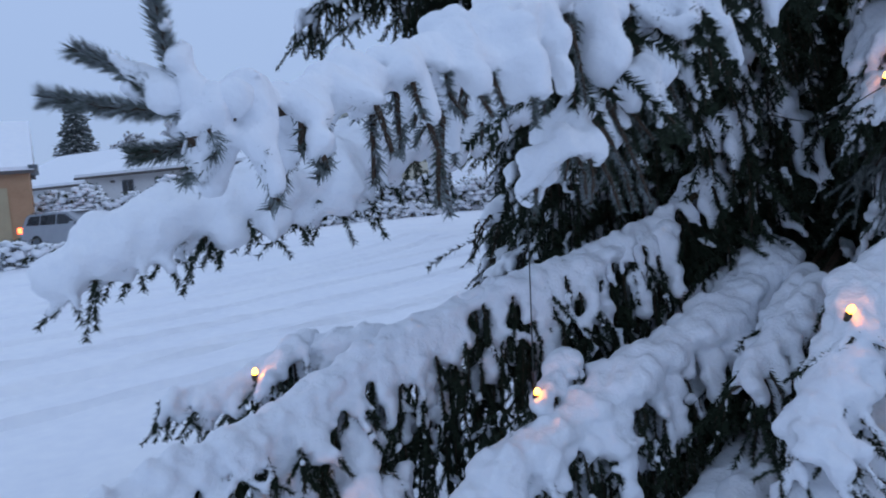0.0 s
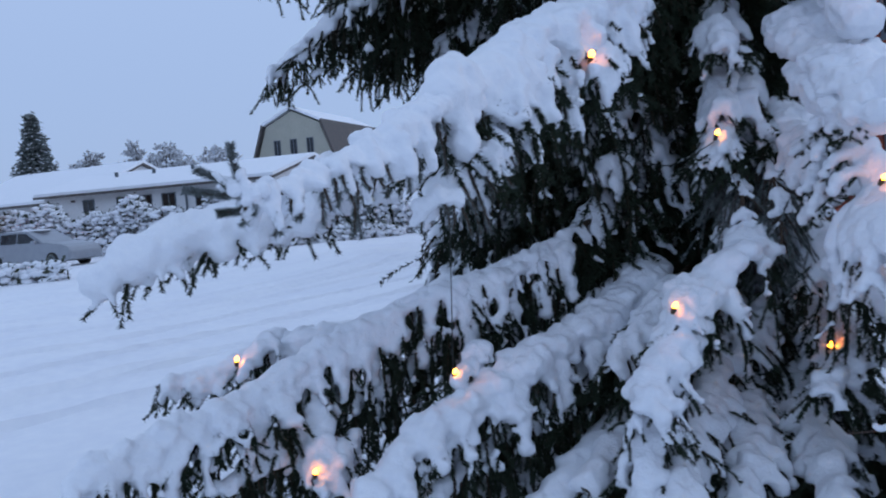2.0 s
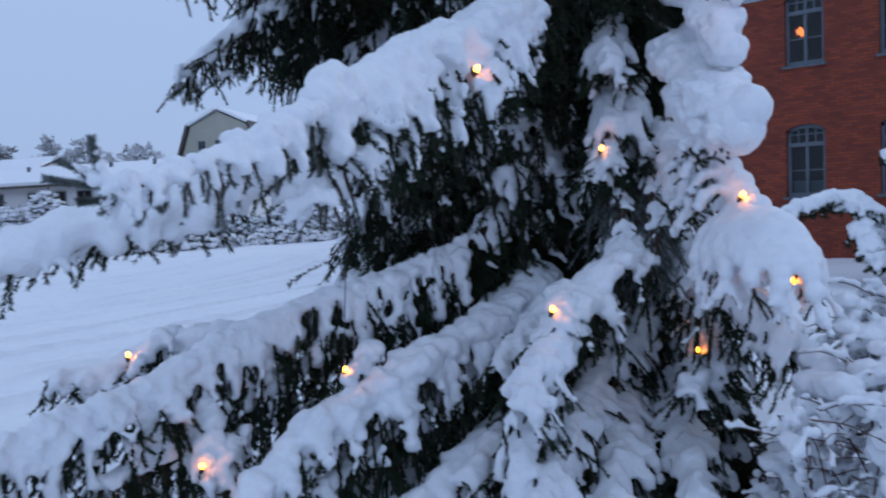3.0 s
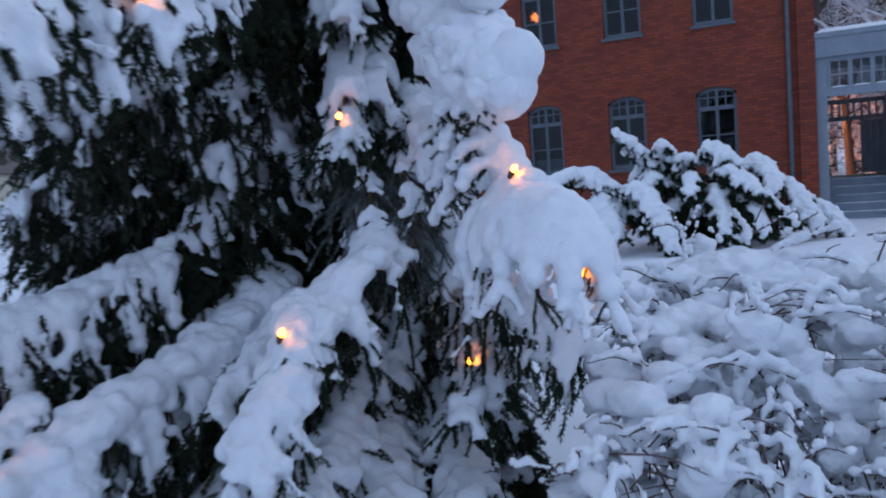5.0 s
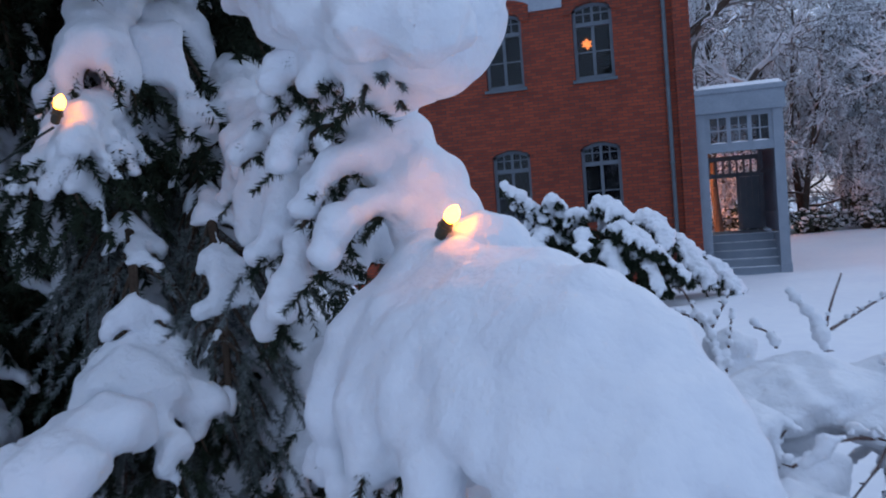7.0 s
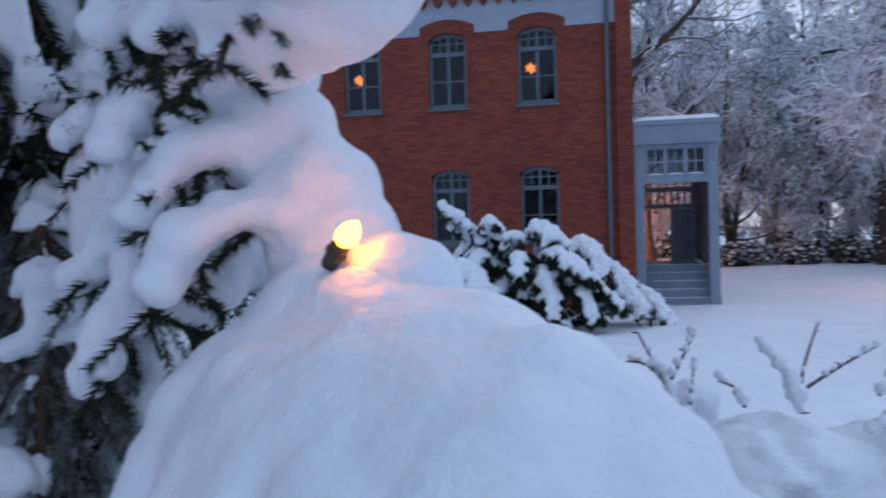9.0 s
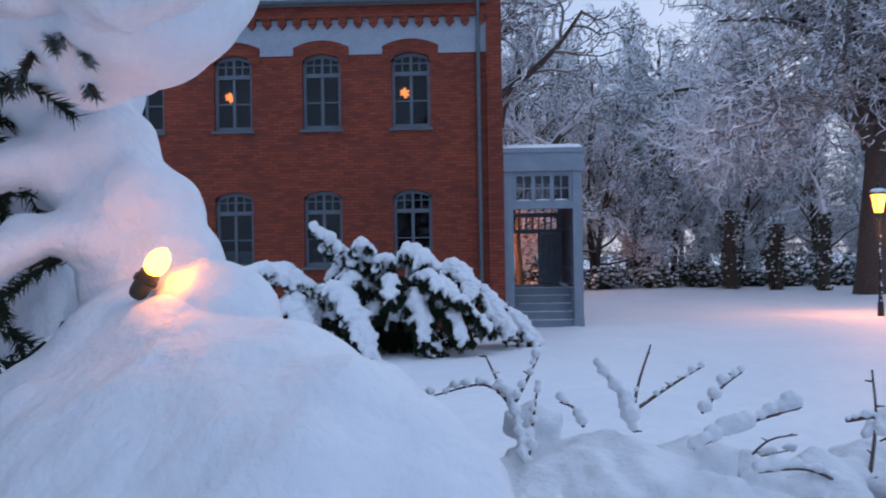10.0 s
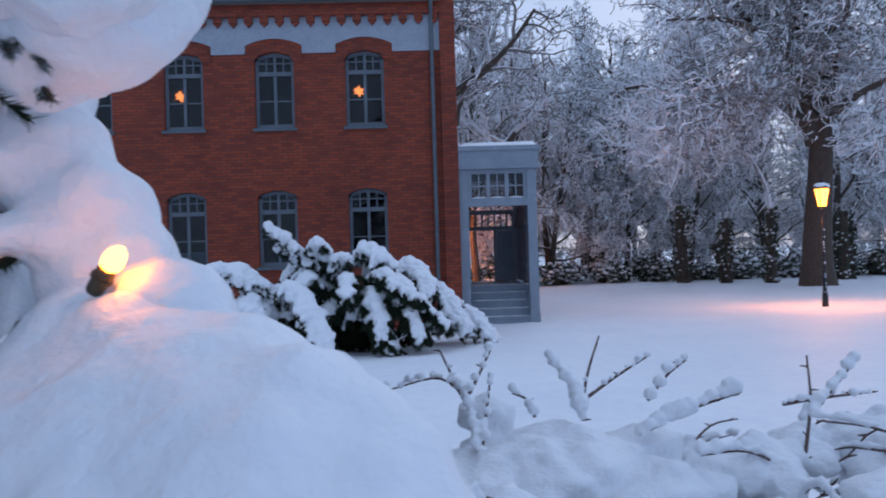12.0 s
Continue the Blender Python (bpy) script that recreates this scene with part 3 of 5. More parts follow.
def needles(g, path, rng, length, width, density):
    """Needles all round a twig."""
    seg = np.linalg.norm(np.diff(path, axis=0), axis=1)
    total = seg.sum()
    n = max(8, int(total * density))
    s = np.sort(rng.random(n)) * total
    cum = np.concatenate([[0], np.cumsum(seg)])
    p = np.stack([np.interp(s, cum, path[:, k]) for k in range(3)], 1)
    i = np.clip(np.searchsorted(cum, s) - 1, 0, len(seg) - 1)
    t = (path[i + 1] - path[i]) / (seg[i][:, None] + 1e-9)
    r = rng.normal(size=(n, 3))
    r -= (r * t).sum(1)[:, None] * t
    r /= np.linalg.norm(r, axis=1)[:, None] + 1e-9
    d = r * 0.8 + t * 0.65
    w = np.cross(d, rng.normal(size=(n, 3)))
    w /= np.linalg.norm(w, axis=1)[:, None] + 1e-9
    ln = (length * (0.7 + 0.5 * rng.random(n)))[:, None]
    v = np.stack([p - w * width, p + w * width, p + d * ln], 1).reshape(-1, 3)
    k = np.arange(n)[:, None] * 3
    g.add(v, np.hstack([k, k + 1, k + 2]))


def bough(parent, pts, reach=0.28, hang=0.35, snow=0.07, seed=1, voxel=0.013, fine=1.0, gap=0.12, spacing=0.05, lump=0.026, smooth=5, bare_tip=0.0, bare_root=0.0, side_bias=0.0, material_needles=None, label="", finger=1.0, sublets=2, needle=(0.017, 0.0021), snow_tip=1.0, gap_left=None):
    """One bough: wood, hanging needle twigs, and the snow on them."""
    rng = np.random.default_rng(seed)
    ax = spline(pts, 0.03)
    n = len(ax)
    tan = np.gradient(ax, axis=0)
    tan /= np.linalg.norm(tan, axis=1)[:, None]
    lat = np.cross(tan, (0, 0, 1.0))
    lat /= np.linalg.norm(lat, axis=1)[:, None] + 1e-6
    s = np.linspace(0, 1, n)
    prof = np.clip(0.45 + 1.6 * s, 0, 1) * (1 - 0.6 * s ** 4)
    wood, need, C, R = Geo(), Geo(), [], []
    wood.tube(ax, 0.012 * (1 - 0.8 * s) + 0.003, 7)
    seglen = np.linalg.norm(np.diff(ax, axis=0), axis=1).mean()
    wob = rng.normal(size=n + 8)
    wob = np.convolve(wob, np.ones(9) / 9, "valid") * 1.6
    for i in range(n):
        if s[i] > 1 - bare_tip or s[i] < bare_root:
            continue
        r = snow * prof[i] * (0.85 + 0.3 * wob[i]) * (1 - (1 - snow_tip) * s[i] ** 1.5)
        for k in (-0.55, 0.0, 0.55):
            C.append(ax[i] + lat[i] * k * r * 1.1 + np.array([0, 0, r * (0.5 - 0.35 * abs(k))]) + rng.normal(size=3) * r * 0.12)
            R.append((r * 0.85, r * 0.85, r * 0.75))
    step = max(1, int(spacing / seglen))
    up = np.array([0, 0, 1.0])
    for i in range(1, n, step):
        for side in (-1, 1):
            if rng.random() < 0.08:
                continue
            w = prof[i] * (1 + side_bias * side)
            L, D = reach * w * (0.6 + 0.7 * rng.random()), hang * w * (0.35 + 0.9 * rng.random())
            d = lat[i] * side * (0.75 + 0.3 * rng.random()) + tan[i] * (0.15 + 0.6 * rng.random())
            u = np.linspace(0, 1, 9)[:, None]
            q = ax[i] + d * L * (u - 0.3 * u ** 2) - up * D * u ** (1.3 + 0.6 * rng.random()) + np.cumsum(rng.normal(size=(9, 3)) * 0.004, 0)
            wood.tube(q[::2], np.linspace(0.005, 0.002, 5), 4, cap=False)
            needles(need, q, rng, needle[0], needle[1], 1050 * fine)
            tip_bare = s[i] > 1 - bare_tip or s[i] < bare_root
            hole = gap if gap_left is None or side < 0 else gap_left
            if not tip_bare and rng.random() > hole:
                r0 = (0.017 + 0.17 * snow) * (1 - 0.6 * (1 - snow_tip) * s[i]) * (0.75 + 0.5 * rng.random()) * finger
                end = 0.5 + 0.55 * rng.random()
                m = max(4, int((L + D) * end / (r0 * 0.6)))
                for v in np.linspace(0, min(end, 1), m):
                    if v > 0.35 and rng.random() < 0.5 * hole:
                        break
                    c = np.array([np.interp(v, u[:, 0], q[:, k]) for k in range(3)])
                    r = r0 * (1 - 0.2 * v) * (0.7 + 0.6 * rng.random())
                    C.append(c + up * r * 0.45 + rng.normal(size=3) * r * 0.18)
                    R.append((r, r, r * 0.95))
            for _ in range(sublets):
                v = 0.35 + 0.6 * rng.random()
                c = np.array([np.interp(v, u[:, 0], q[:, k]) for k in range(3)])
                e = c + np.array([*(rng.normal(size=2) * 0.05), 0]) + d * 0.03 - up * (0.04 + 0.09 * rng.random())
                sub = np.array([c, (c + e) / 2 + up * 0.01, e])
                needles(need, sub, rng, needle[0], needle[1], 1050 * fine)
                if not tip_bare and rng.random() > 0.4 + gap:
                    for v2 in (0.05, 0.25, 0.45, 0.65):
                        r = 0.008 + 0.007 * rng.random() + 0.04 * snow
                        C.append(sub[0] + (sub[2] - sub[0]) * v2 + up * r * 0.5)
                        R.append((r * 1.1, r * 1.1, r))
    b = part("bough", wood, WOOD, parent, label, smooth=True)
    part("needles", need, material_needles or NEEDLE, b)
    if C:
        g = Geo()
        g.blobs(np.array(C), np.array(R))
        o = part("snow", g, SNOW, b, smooth=True)
        fuse(o, voxel, smooth, lump)
    return b


def clear_of_lawn(p):
    """The tree is slim on the side of the lawn: nothing reaches past this line."""
    return p[0] < -0.35 - 0.40 * (p[1] + 0.12) or p[1] < 0.9


def tip_shoot(foot, tip, seed):
    """A short bottle-brush shoot at the bough's end, with a rim of snow at its foot."""
    rng = np.random.default_rng(900 + seed)
    a, b = np.array(foot), np.array(tip)
    p = spline([a, (a + b) / 2 + rng.normal(size=3) * 0.005, b], 0.006)
    w, g, q = Geo(), Geo(), Geo()
    w.tube(p, np.linspace(0.004, 0.0025, len(p)), 6)
    needles(g, p, rng, 0.012, 0.0010, 13000)
    u = np.linspace(-0.15, 0.5, 6)[:, None]
    q.blobs(a + (b - a) * u + rng.normal(size=(6, 3)) * 0.003 + (0, 0, 0.006), np.linspace(0.016, 0.007, 6))
    shoot = part("shoot", w, WOOD, spruce, "stubby green shoot at the bough's tip", smooth=True)
    part("needles", g, NEEDLE_RIME, shoot)
    fuse(part("snow", q, SNOW, shoot, smooth=True), 0.004, 3, 0.004)


def mound(parent, apex, ends, seed):
    """A broad snow-buried bough: side shoots fan out under one smooth dome that breaks into lobes at its rim."""
    rng = np.random.default_rng(seed)
    wood, need, C, R = Geo(), Geo(), [], []
    apex = np.array(apex)
    up = np.array([0, 0, 1.0])

    def rib(end, lin, f, r_in=0.062, r_out=0.034):
        d = np.array(end) - apex
        s = np.linspace(0, 1, 26)
        drop = -d[2] - lin
        p = apex + np.outer(s, (d[0], d[1], 0)) - np.outer(lin * s + drop * s ** 6, up)
        for v, c in zip(s, p):
            r = (r_in + (r_out - r_in) * v ** 2) * f * (0.92 + 0.16 * rng.random())
            C.append(c - up * r + rng.normal(size=3) * r * 0.10)
            R.append((r, r, r))
        return p

    ribs = [rib(*e, 1.0) for e in ends]
    for (e0, l0), (e1, l1) in zip(ends[:6], ends[1:7]):
        for f in (0.33, 0.66):
            e = np.array(e0) * (1 - f) + np.array(e1) * f
            e = apex + (e - apex) * np.array([0.94, 0.94, 0.72])
            rib(e, (l0 * (1 - f) + l1 * f) * 0.9, 0.95)
    for p in ribs:
        core = p - up * 0.075
        wood.tube(core, np.linspace(0.008, 0.003, len(core)), 5)
        for k in range(9, len(p), 2):
            for _ in range(3):
                e = core[k] + rng.normal(size=3) * (0.035, 0.035, 0) - up * (0.05 + 0.06 * rng.random())
                q = np.array([core[k], (core[k] + e) / 2 + rng.normal(size=3) * 0.006, e])
                wood.tube(q, (0.002, 0.0017, 0.0012), 4, cap=False)
                needles(need, q, rng, 0.013, 0.0011, 2300)
                if rng.random() < 0.6:
                    for v in (0.2, 0.45, 0.7, 0.95):
                        r = 0.012 + 0.009 * rng.random()
                        C.append(q[0] + (q[2] - q[0]) * v + up * r * 0.3)
                        R.append((r, r, r))
    b = part("bough", wood, WOOD, parent, "bough bowed under a broad dome of snow", smooth=True)
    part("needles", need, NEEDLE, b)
    g = Geo()
    g.blobs(np.array(C), np.array(R), ICO2)
    fuse(part("snow", g, SNOW, b, smooth=True), 0.007, 9, 0.012)


def lobes(parent, spine, fingers, seed):
    """Fat overlapping lobes of snow on short twigs, with dark gaps left between them."""
    rng = np.random.default_rng(seed)
    wood, need, C, R = Geo(), Geo(), [], []
    for c, r in spine:
        for _ in range(5):
            C.append(np.array(c) + rng.normal(size=3) * r * 0.14)
            R.append([r * (0.85 + 0.12 * rng.random())] * 3)
    for a, b in fingers:
        p = spline([a, (np.array(a) + b) / 2 + (0, 0, 0.025), b], 0.01)
        wood.tube(p - (0, 0, 0.02), np.linspace(0.006, 0.003, len(p)), 5)
        needles(need, p - (0, 0, 0.022), rng, 0.015, 0.0012, 1500)
        for k, c in enumerate(p):
            r = (0.026 - 0.006 * k / len(p)) * (0.75 + 0.5 * rng.random())
            C.append(c + rng.normal(size=3) * r * 0.25)
            R.append((r, r, r * 0.9))
        for _ in range(7):
            c = p[rng.integers(2, len(p))]
            e = c + rng.normal(size=3) * (0.03, 0.03, 0.012) - (0, 0, 0.05)
            needles(need, np.array([c - (0, 0, 0.02), e]), rng, 0.012, 0.0011, 2200)
    b = part("bough", wood, WOOD, parent, smooth=True)
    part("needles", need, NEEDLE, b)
    g = Geo()
    g.blobs(np.array(C), np.array(R), ICO2)
    fuse(part("snow", g, SNOW, b, smooth=True), 0.006, 5, 0.016)


def build_spruce():
    g = Geo()
    z = np.linspace(-0.5, 10.5, 24)
    rng = np.random.default_rng(3)
    ax = np.stack([TRUNK[0] + 0.02 * np.sin(z), TRUNK[1] + 0.02 * np.cos(z * 1.3), z], 1)
    g.tube(ax, 0.19 * (1 - (z + 0.5) / 11.3) + 0.012, 12)
    part("trunk", g, WOOD, spruce, "dark rough trunk", smooth=True)

    def root(z):
        return (TRUNK[0], TRUNK[1], z)

    B = lambda pts, **k: bough(spruce, pts, **k)
    # the long upper bough that reaches towards the path: a heavy root half and a lighter tip half
    B([root(2.75), (-1.3, 0.9, 2.42), (-1.2, 0.45, 2.23), (-1.07, -0.04, 2.03), (-0.90, -0.54, 1.86), (-0.79, -0.83, 1.735), (-0.71, -1.06, 1.65)], reach=0.2, hang=0.34, snow=0.085, seed=11, bare_root=0.48, gap=0.05, spacing=0.06, sublets=2, finger=1.5, voxel=0.010, fine=1.3, smooth=4)
    B([(-0.80, -0.8, 1.735), (-0.70, -1.07, 1.645), (-0.61, -1.32, 1.565), (-0.55, -1.49, 1.505), (-0.50, -1.62, 1.47), (-0.475, -1.69, 1.46)], reach=0.10, hang=0.12, snow=0.048, seed=12, gap=0.06, spacing=0.03, sublets=0, finger=1.0, voxel=0.006, lump=0.01, smooth=4, material_needles=NEEDLE_RIME, snow_tip=0.25, fine=2.6, needle=(0.011, 0.0011))
    B([(-0.78, -0.72, 1.64), (-0.72, -0.96, 1.53), (-0.68, -1.14, 1.42)], reach=0.12, hang=0.12, snow=0.03, seed=122, gap=0.12, spacing=0.035, sublets=0, finger=0.9, voxel=0.008, fine=2.4, needle=(0.011, 0.0011), material_needles=NEEDLE_RIME)
    for k, (foot, tip) in enumerate((((-0.485, -1.70, 1.475), (-0.49, -1.715, 1.545)), ((-0.48, -1.69, 1.465), (-0.535, -1.775, 1.48)), ((-0.495, -1.715, 1.475), (-0.53, -1.755, 1.51)), ((-0.49, -1.68, 1.455), (-0.52, -1.73, 1.44)))):
        tip_shoot(foot, tip, k)
    # drooping bough beside it
    B([root(2.35), (-1.94, -0.2, 1.6), (-1.85, -0.86, 1.42), (-1.85, -1.06, 1.38), (-1.88, -1.27, 1.33), (-1.89, -1.41, 1.26)], reach=0.16, hang=0.10, snow=0.145, seed=13, bare_root=0.35, gap=0.0, finger=1.35, spacing=0.06, sublets=1)
    # long low bough
    B([root(1.6), (-1.72, 0.54, 1.13), (-1.89, 0.03, 1.02), (-2.0, -0.26, 0.95), (-2.06, -0.54, 0.86), (-2.08, -0.79, 0.76), (-2.04, -1.06, 0.71), (-2.03, -1.3, 0.68), (-2.0, -1.55, 0.63)], reach=0.24, hang=0.5, snow=0.066, seed=14, bare_root=0.4, gap=0.15, finger=1.2, spacing=0.06, voxel=0.011, sublets=4, fine=1.5)
    B([(-2.05, -0.3, 0.92), (-2.14, -0.4, 0.89), (-2.37, -0.63, 0.83), (-2.46, -0.84, 0.77), (-2.54, -1.02, 0.77)], reach=0.16, hang=0.12, snow=0.06, seed=15)
    B([(-2.1, -0.6, 0.75), (-1.95, -0.66, 0.6), (-1.84, -0.75, 0.48)], reach=0.2, hang=0.15, snow=0.05, seed=151)
    B([(-1.6, 0.95, 1.36), (-1.74, 0.5, 1.18), (-1.86, 0.12, 1.08), (-1.96, -0.2, 1.0)], reach=0.2, hang=0.42, snow=0.016, seed=142, gap=0.35, finger=0.85, spacing=0.05, voxel=0.010, sublets=3, smooth=3, fine=1.3)
    # middle bough
    B([root(1.35), (-1.44, 0.75, 0.95), (-1.43, 0.52, 0.86), (-1.47, 0.16, 0.77), (-1.52, -0.25, 0.64), (-1.54, -0.53, 0.56), (-1.53, -0.71, 0.48), (-1.5, -0.83, 0.38)], reach=0.22, hang=0.36, snow=0.085, seed=16, gap=0.15, bare_root=0.38, finger=1.15, spacing=0.06, voxel=0.011, sublets=3)
    B([(-1.75, 0.5, 0.95), (-1.95, -0.1, 0.76), (-2.03, -0.6, 0.6), (-1.98, -1.1, 0.46)], reach=0.22, hang=0.42, snow=0.04, seed=141, gap=0.5, spacing=0.05, sublets=4, fine=1.3)
    B([(-1.45, 0.6, 0.78), (-1.5, 0.0, 0.52), (-1.52, -0.5, 0.34)], reach=0.22, hang=0.34, snow=0.04, seed=161, gap=0.5, spacing=0.05, sublets=4, fine=1.3)
    # arm bough
    B([root(1.5), (-0.82, 0.63, 1.16), (-0.87, 0.49, 1.08), (-0.86, 0.26, 0.95), (-0.87, 0.07, 0.82), (-0.84, -0.11, 0.68)], reach=0.2, hang=0.26, snow=0.095, seed=17, gap=0.1, bare_root=0.4, finger=1.05, spacing=0.065, sublets=3, voxel=0.010, lump=0.03, fine=1.6, needle=(0.014, 0.0016))
    B([(-0.9, 0.25, 0.75), (-0.92, 0.02, 0.57), (-0.82, -0.15, 0.36)], reach=0.14, hang=0.22, snow=0.06, seed=171)
    # short boughs that point at the path
    B([root(2.0), (-1.06, 1.0, 1.68), (-0.99, 0.7, 1.52)], reach=0.2, hang=0.22, snow=0.06, seed=18)
    B([root(2.25), (-1.1, 1.07, 1.9), (-0.98, 0.81, 1.74)], reach=0.18, hang=0.25, snow=0.07, seed=19)
    B([root(2.6), (-1.13, 1.1, 2.23), (-0.95, 0.78, 2.0)], reach=0.2, hang=0.28, snow=0.07, seed=20)
    # heavy column of snow clumps
    B([root(2.9), (-0.75, 1.1, 2.35), (-0.47, 0.78, 2.08), (-0.40, 0.68, 1.92)], reach=0.08, hang=0.06, snow=0.15, seed=21, gap=0.02, finger=1.3, voxel=0.011, sublets=0, fine=1.2, needle=(0.014, 0.0014), lump=0.05)
    B([(-0.8, 1.15, 2.1), (-0.53, 0.8, 1.84), (-0.39, 0.62, 1.725), (-0.30, 0.52, 1.65)], reach=0.08, hang=0.05, snow=0.13, seed=22, gap=0.02, finger=1.2, voxel=0.009, sublets=0, fine=1.2, needle=(0.014, 0.0014), lump=0.045)
    B([root(3.2), (-0.7, 1.15, 2.75), (-0.43, 0.85, 2.45), (-0.38, 0.72, 2.2)], reach=0.08, hang=0.06, snow=0.14, seed=221, gap=0.02, finger=1.2, sublets=0, lump=0.05)
    B([(-0.70, 0.86, 1.84), (-0.52, 0.68, 1.72), (-0.40, 0.585, 1.64), (-0.32, 0.53, 1.61), (-0.27, 0.49, 1.60)], reach=0.05, hang=0.03, snow=0.1, seed=222, gap=0.02, finger=1.1, voxel=0.008, sublets=0, fine=1.5, needle=(0.014, 0.0013), lump=0.03)
    # the big smooth mound by the path, and the lobed bough that runs down into it
    mound(spruce, (-0.34, 0.645, 1.384), (((-0.06, 0.56, 1.19), 0.17), ((0.0, 0.45, 1.15), 0.12), ((0.02, 0.33, 1.12), 0.065), ((-0.06, 0.28, 1.14), 0.085), ((-0.16, 0.29, 1.15), 0.115), ((-0.27, 0.35, 1.17), 0.13), ((-0.37, 0.42, 1.18), 0.13), ((-0.435, 0.50, 1.21), 0.12)), 23)
    B([root(2.1), (-0.86, 1.10, 1.66), (-0.68, 0.93, 1.53), (-0.57, 0.83, 1.46), (-0.48, 0.75, 1.40)], reach=0.2, hang=0.22, snow=0.07, seed=230, gap=0.05, gap_left=0.12, finger=1.6, voxel=0.008, bare_root=0.3, lump=0.02, smooth=6, fine=1.2, needle=(0.013, 0.0012), sublets=1, spacing=0.07)
    lobes(spruce, [((-0.262, 0.612, 1.345), 0.058), ((-0.336, 0.675, 1.378), 0.066), ((-0.368, 0.69, 1.438), 0.064), ((-0.402, 0.70, 1.495), 0.064), ((-0.438, 0.71, 1.56), 0.07), ((-0.47, 0.72, 1.63), 0.08)],
          [((-0.41, 0.66, 1.50), (-0.50, 0.58, 1.42)), ((-0.43, 0.67, 1.56), (-0.54, 0.61, 1.50)), ((-0.38, 0.64, 1.43), (-0.47, 0.56, 1.36)), ((-0.45, 0.69, 1.62), (-0.57, 0.66, 1.58)), ((-0.50, 0.74, 1.50), (-0.60, 0.65, 1.37)), ((-0.48, 0.70, 1.44), (-0.55, 0.61, 1.30)), ((-0.52, 0.78, 1.62), (-0.65, 0.71, 1.52)), ((-0.55, 0.76, 1.40), (-0.62, 0.68, 1.25))], 231)
    # a curtain of rimed twigs behind the lobes
    for k, (x, y) in enumerate(((-0.76, 0.80), (-0.88, 0.74))):
        B([(x - 0.28, y + 0.4, 1.62), (x - 0.12, y + 0.16, 1.50), (x, y, 1.36), (x + 0.03, y - 0.05, 1.14)], reach=0.15, hang=0.28, snow=0.014, seed=240 + k, gap=0.65, finger=0.65, fine=1.5, needle=(0.012, 0.0012), voxel=0.009, spacing=0.045, sublets=3, material_needles=NEEDLE_RIME)
    B([(-0.85, 1.1, 1.3), (-0.55, 0.85, 1.12), (-0.3, 0.72, 0.98), (-0.16, 0.66, 0.86)], reach=0.18, hang=0.36, snow=0.05, seed=233, gap=0.2, sublets=3, finger=1.3)
    # the overhanging clump over the bulb
    lobes(spruce, [((-0.30, 0.56, 1.64), 0.082), ((-0.36, 0.585, 1.605), 0.066), ((-0.265, 0.565, 1.71), 0.088), ((-0.43, 0.62, 1.63), 0.066), ((-0.335, 0.60, 1.72), 0.09)],
          [((-0.37, 0.57, 1.585), (-0.405, 0.55, 1.56)), ((-0.42, 0.60, 1.60), (-0.47, 0.57, 1.575)), ((-0.46, 0.64, 1.63), (-0.53, 0.60, 1.60))], 224)
    # rimed twigs under the overhanging clump
    B([(-0.54, 0.70, 1.63), (-0.45, 0.62, 1.60), (-0.37, 0.565, 1.575), (-0.33, 0.54, 1.57)], reach=0.045, hang=0.025, snow=0.012, seed=223, gap=0.5, finger=0.5, voxel=0.006, lump=0.008, fine=3.5, needle=(0.010, 0.0009), spacing=0.03, sublets=0, material_needles=NEEDLE_RIME)
    # low tuft
    B([root(1.1), (-0.57, 0.95, 0.8), (-0.53, 0.72, 0.70), (-0.52, 0.58, 0.64)], reach=0.12, hang=0.1, snow=0.075, seed=24)
    # lowest boughs near the ground
    for k, (x, y, z) in enumerate(((-0.74, -0.2, 0.36), (-1.12, -0.1, 0.36), (-0.62, 0.1, 0.28), (-1.21, -0.35, 0.28), (-0.4, 0.4, 0.3), (-1.75, -0.6, 0.1))):
        B([root(0.75), ((x + TRUNK[0]) / 2, (y + TRUNK[1]) / 2, z + 0.28), (x, y, z)], reach=0.22, hang=0.25, snow=0.06, seed=30 + k, voxel=0.016, bare_root=0.45)
    # boughs behind, high on the far side of the long bough
    B([root(3.1), (-2.3, 1.1, 2.85), (-2.85, 0.4, 2.55), (-3.2, 0.0, 2.2)], reach=0.25, hang=0.34, snow=0.05, seed=40, voxel=0.016, gap=0.3)
    B([root(3.3), (-2.0, 0.9, 3.0), (-2.4, 0.2, 2.8), (-2.65, -0.25, 2.65)], reach=0.28, hang=0.4, snow=0.05, seed=41, voxel=0.016, gap=0.35)
    B([root(3.3), (-1.6, 0.9, 3.1), (-1.75, 0.2, 2.9)], reach=0.28, hang=0.45, snow=0.05, seed=42, voxel=0.016, gap=0.35)
    # the dark inside: dense twiggy boughs all round the trunk, with little snow
    rng = np.random.default_rng(77)
    inner = [B([(0.05, 0, 0.3), (0.6, 0.05 * (k % 3 - 1), 0.22), (1, 0, 0)], reach=0.26, hang=0.5, snow=0.032, seed=100 + k, voxel=0.012, fine=0.75, gap=0.3 if k % 3 else 0.5, spacing=0.055, bare_root=0.45, sublets=3, needle=(0.02, 0.0024), finger=1.1, smooth=3) for k in range(6)]
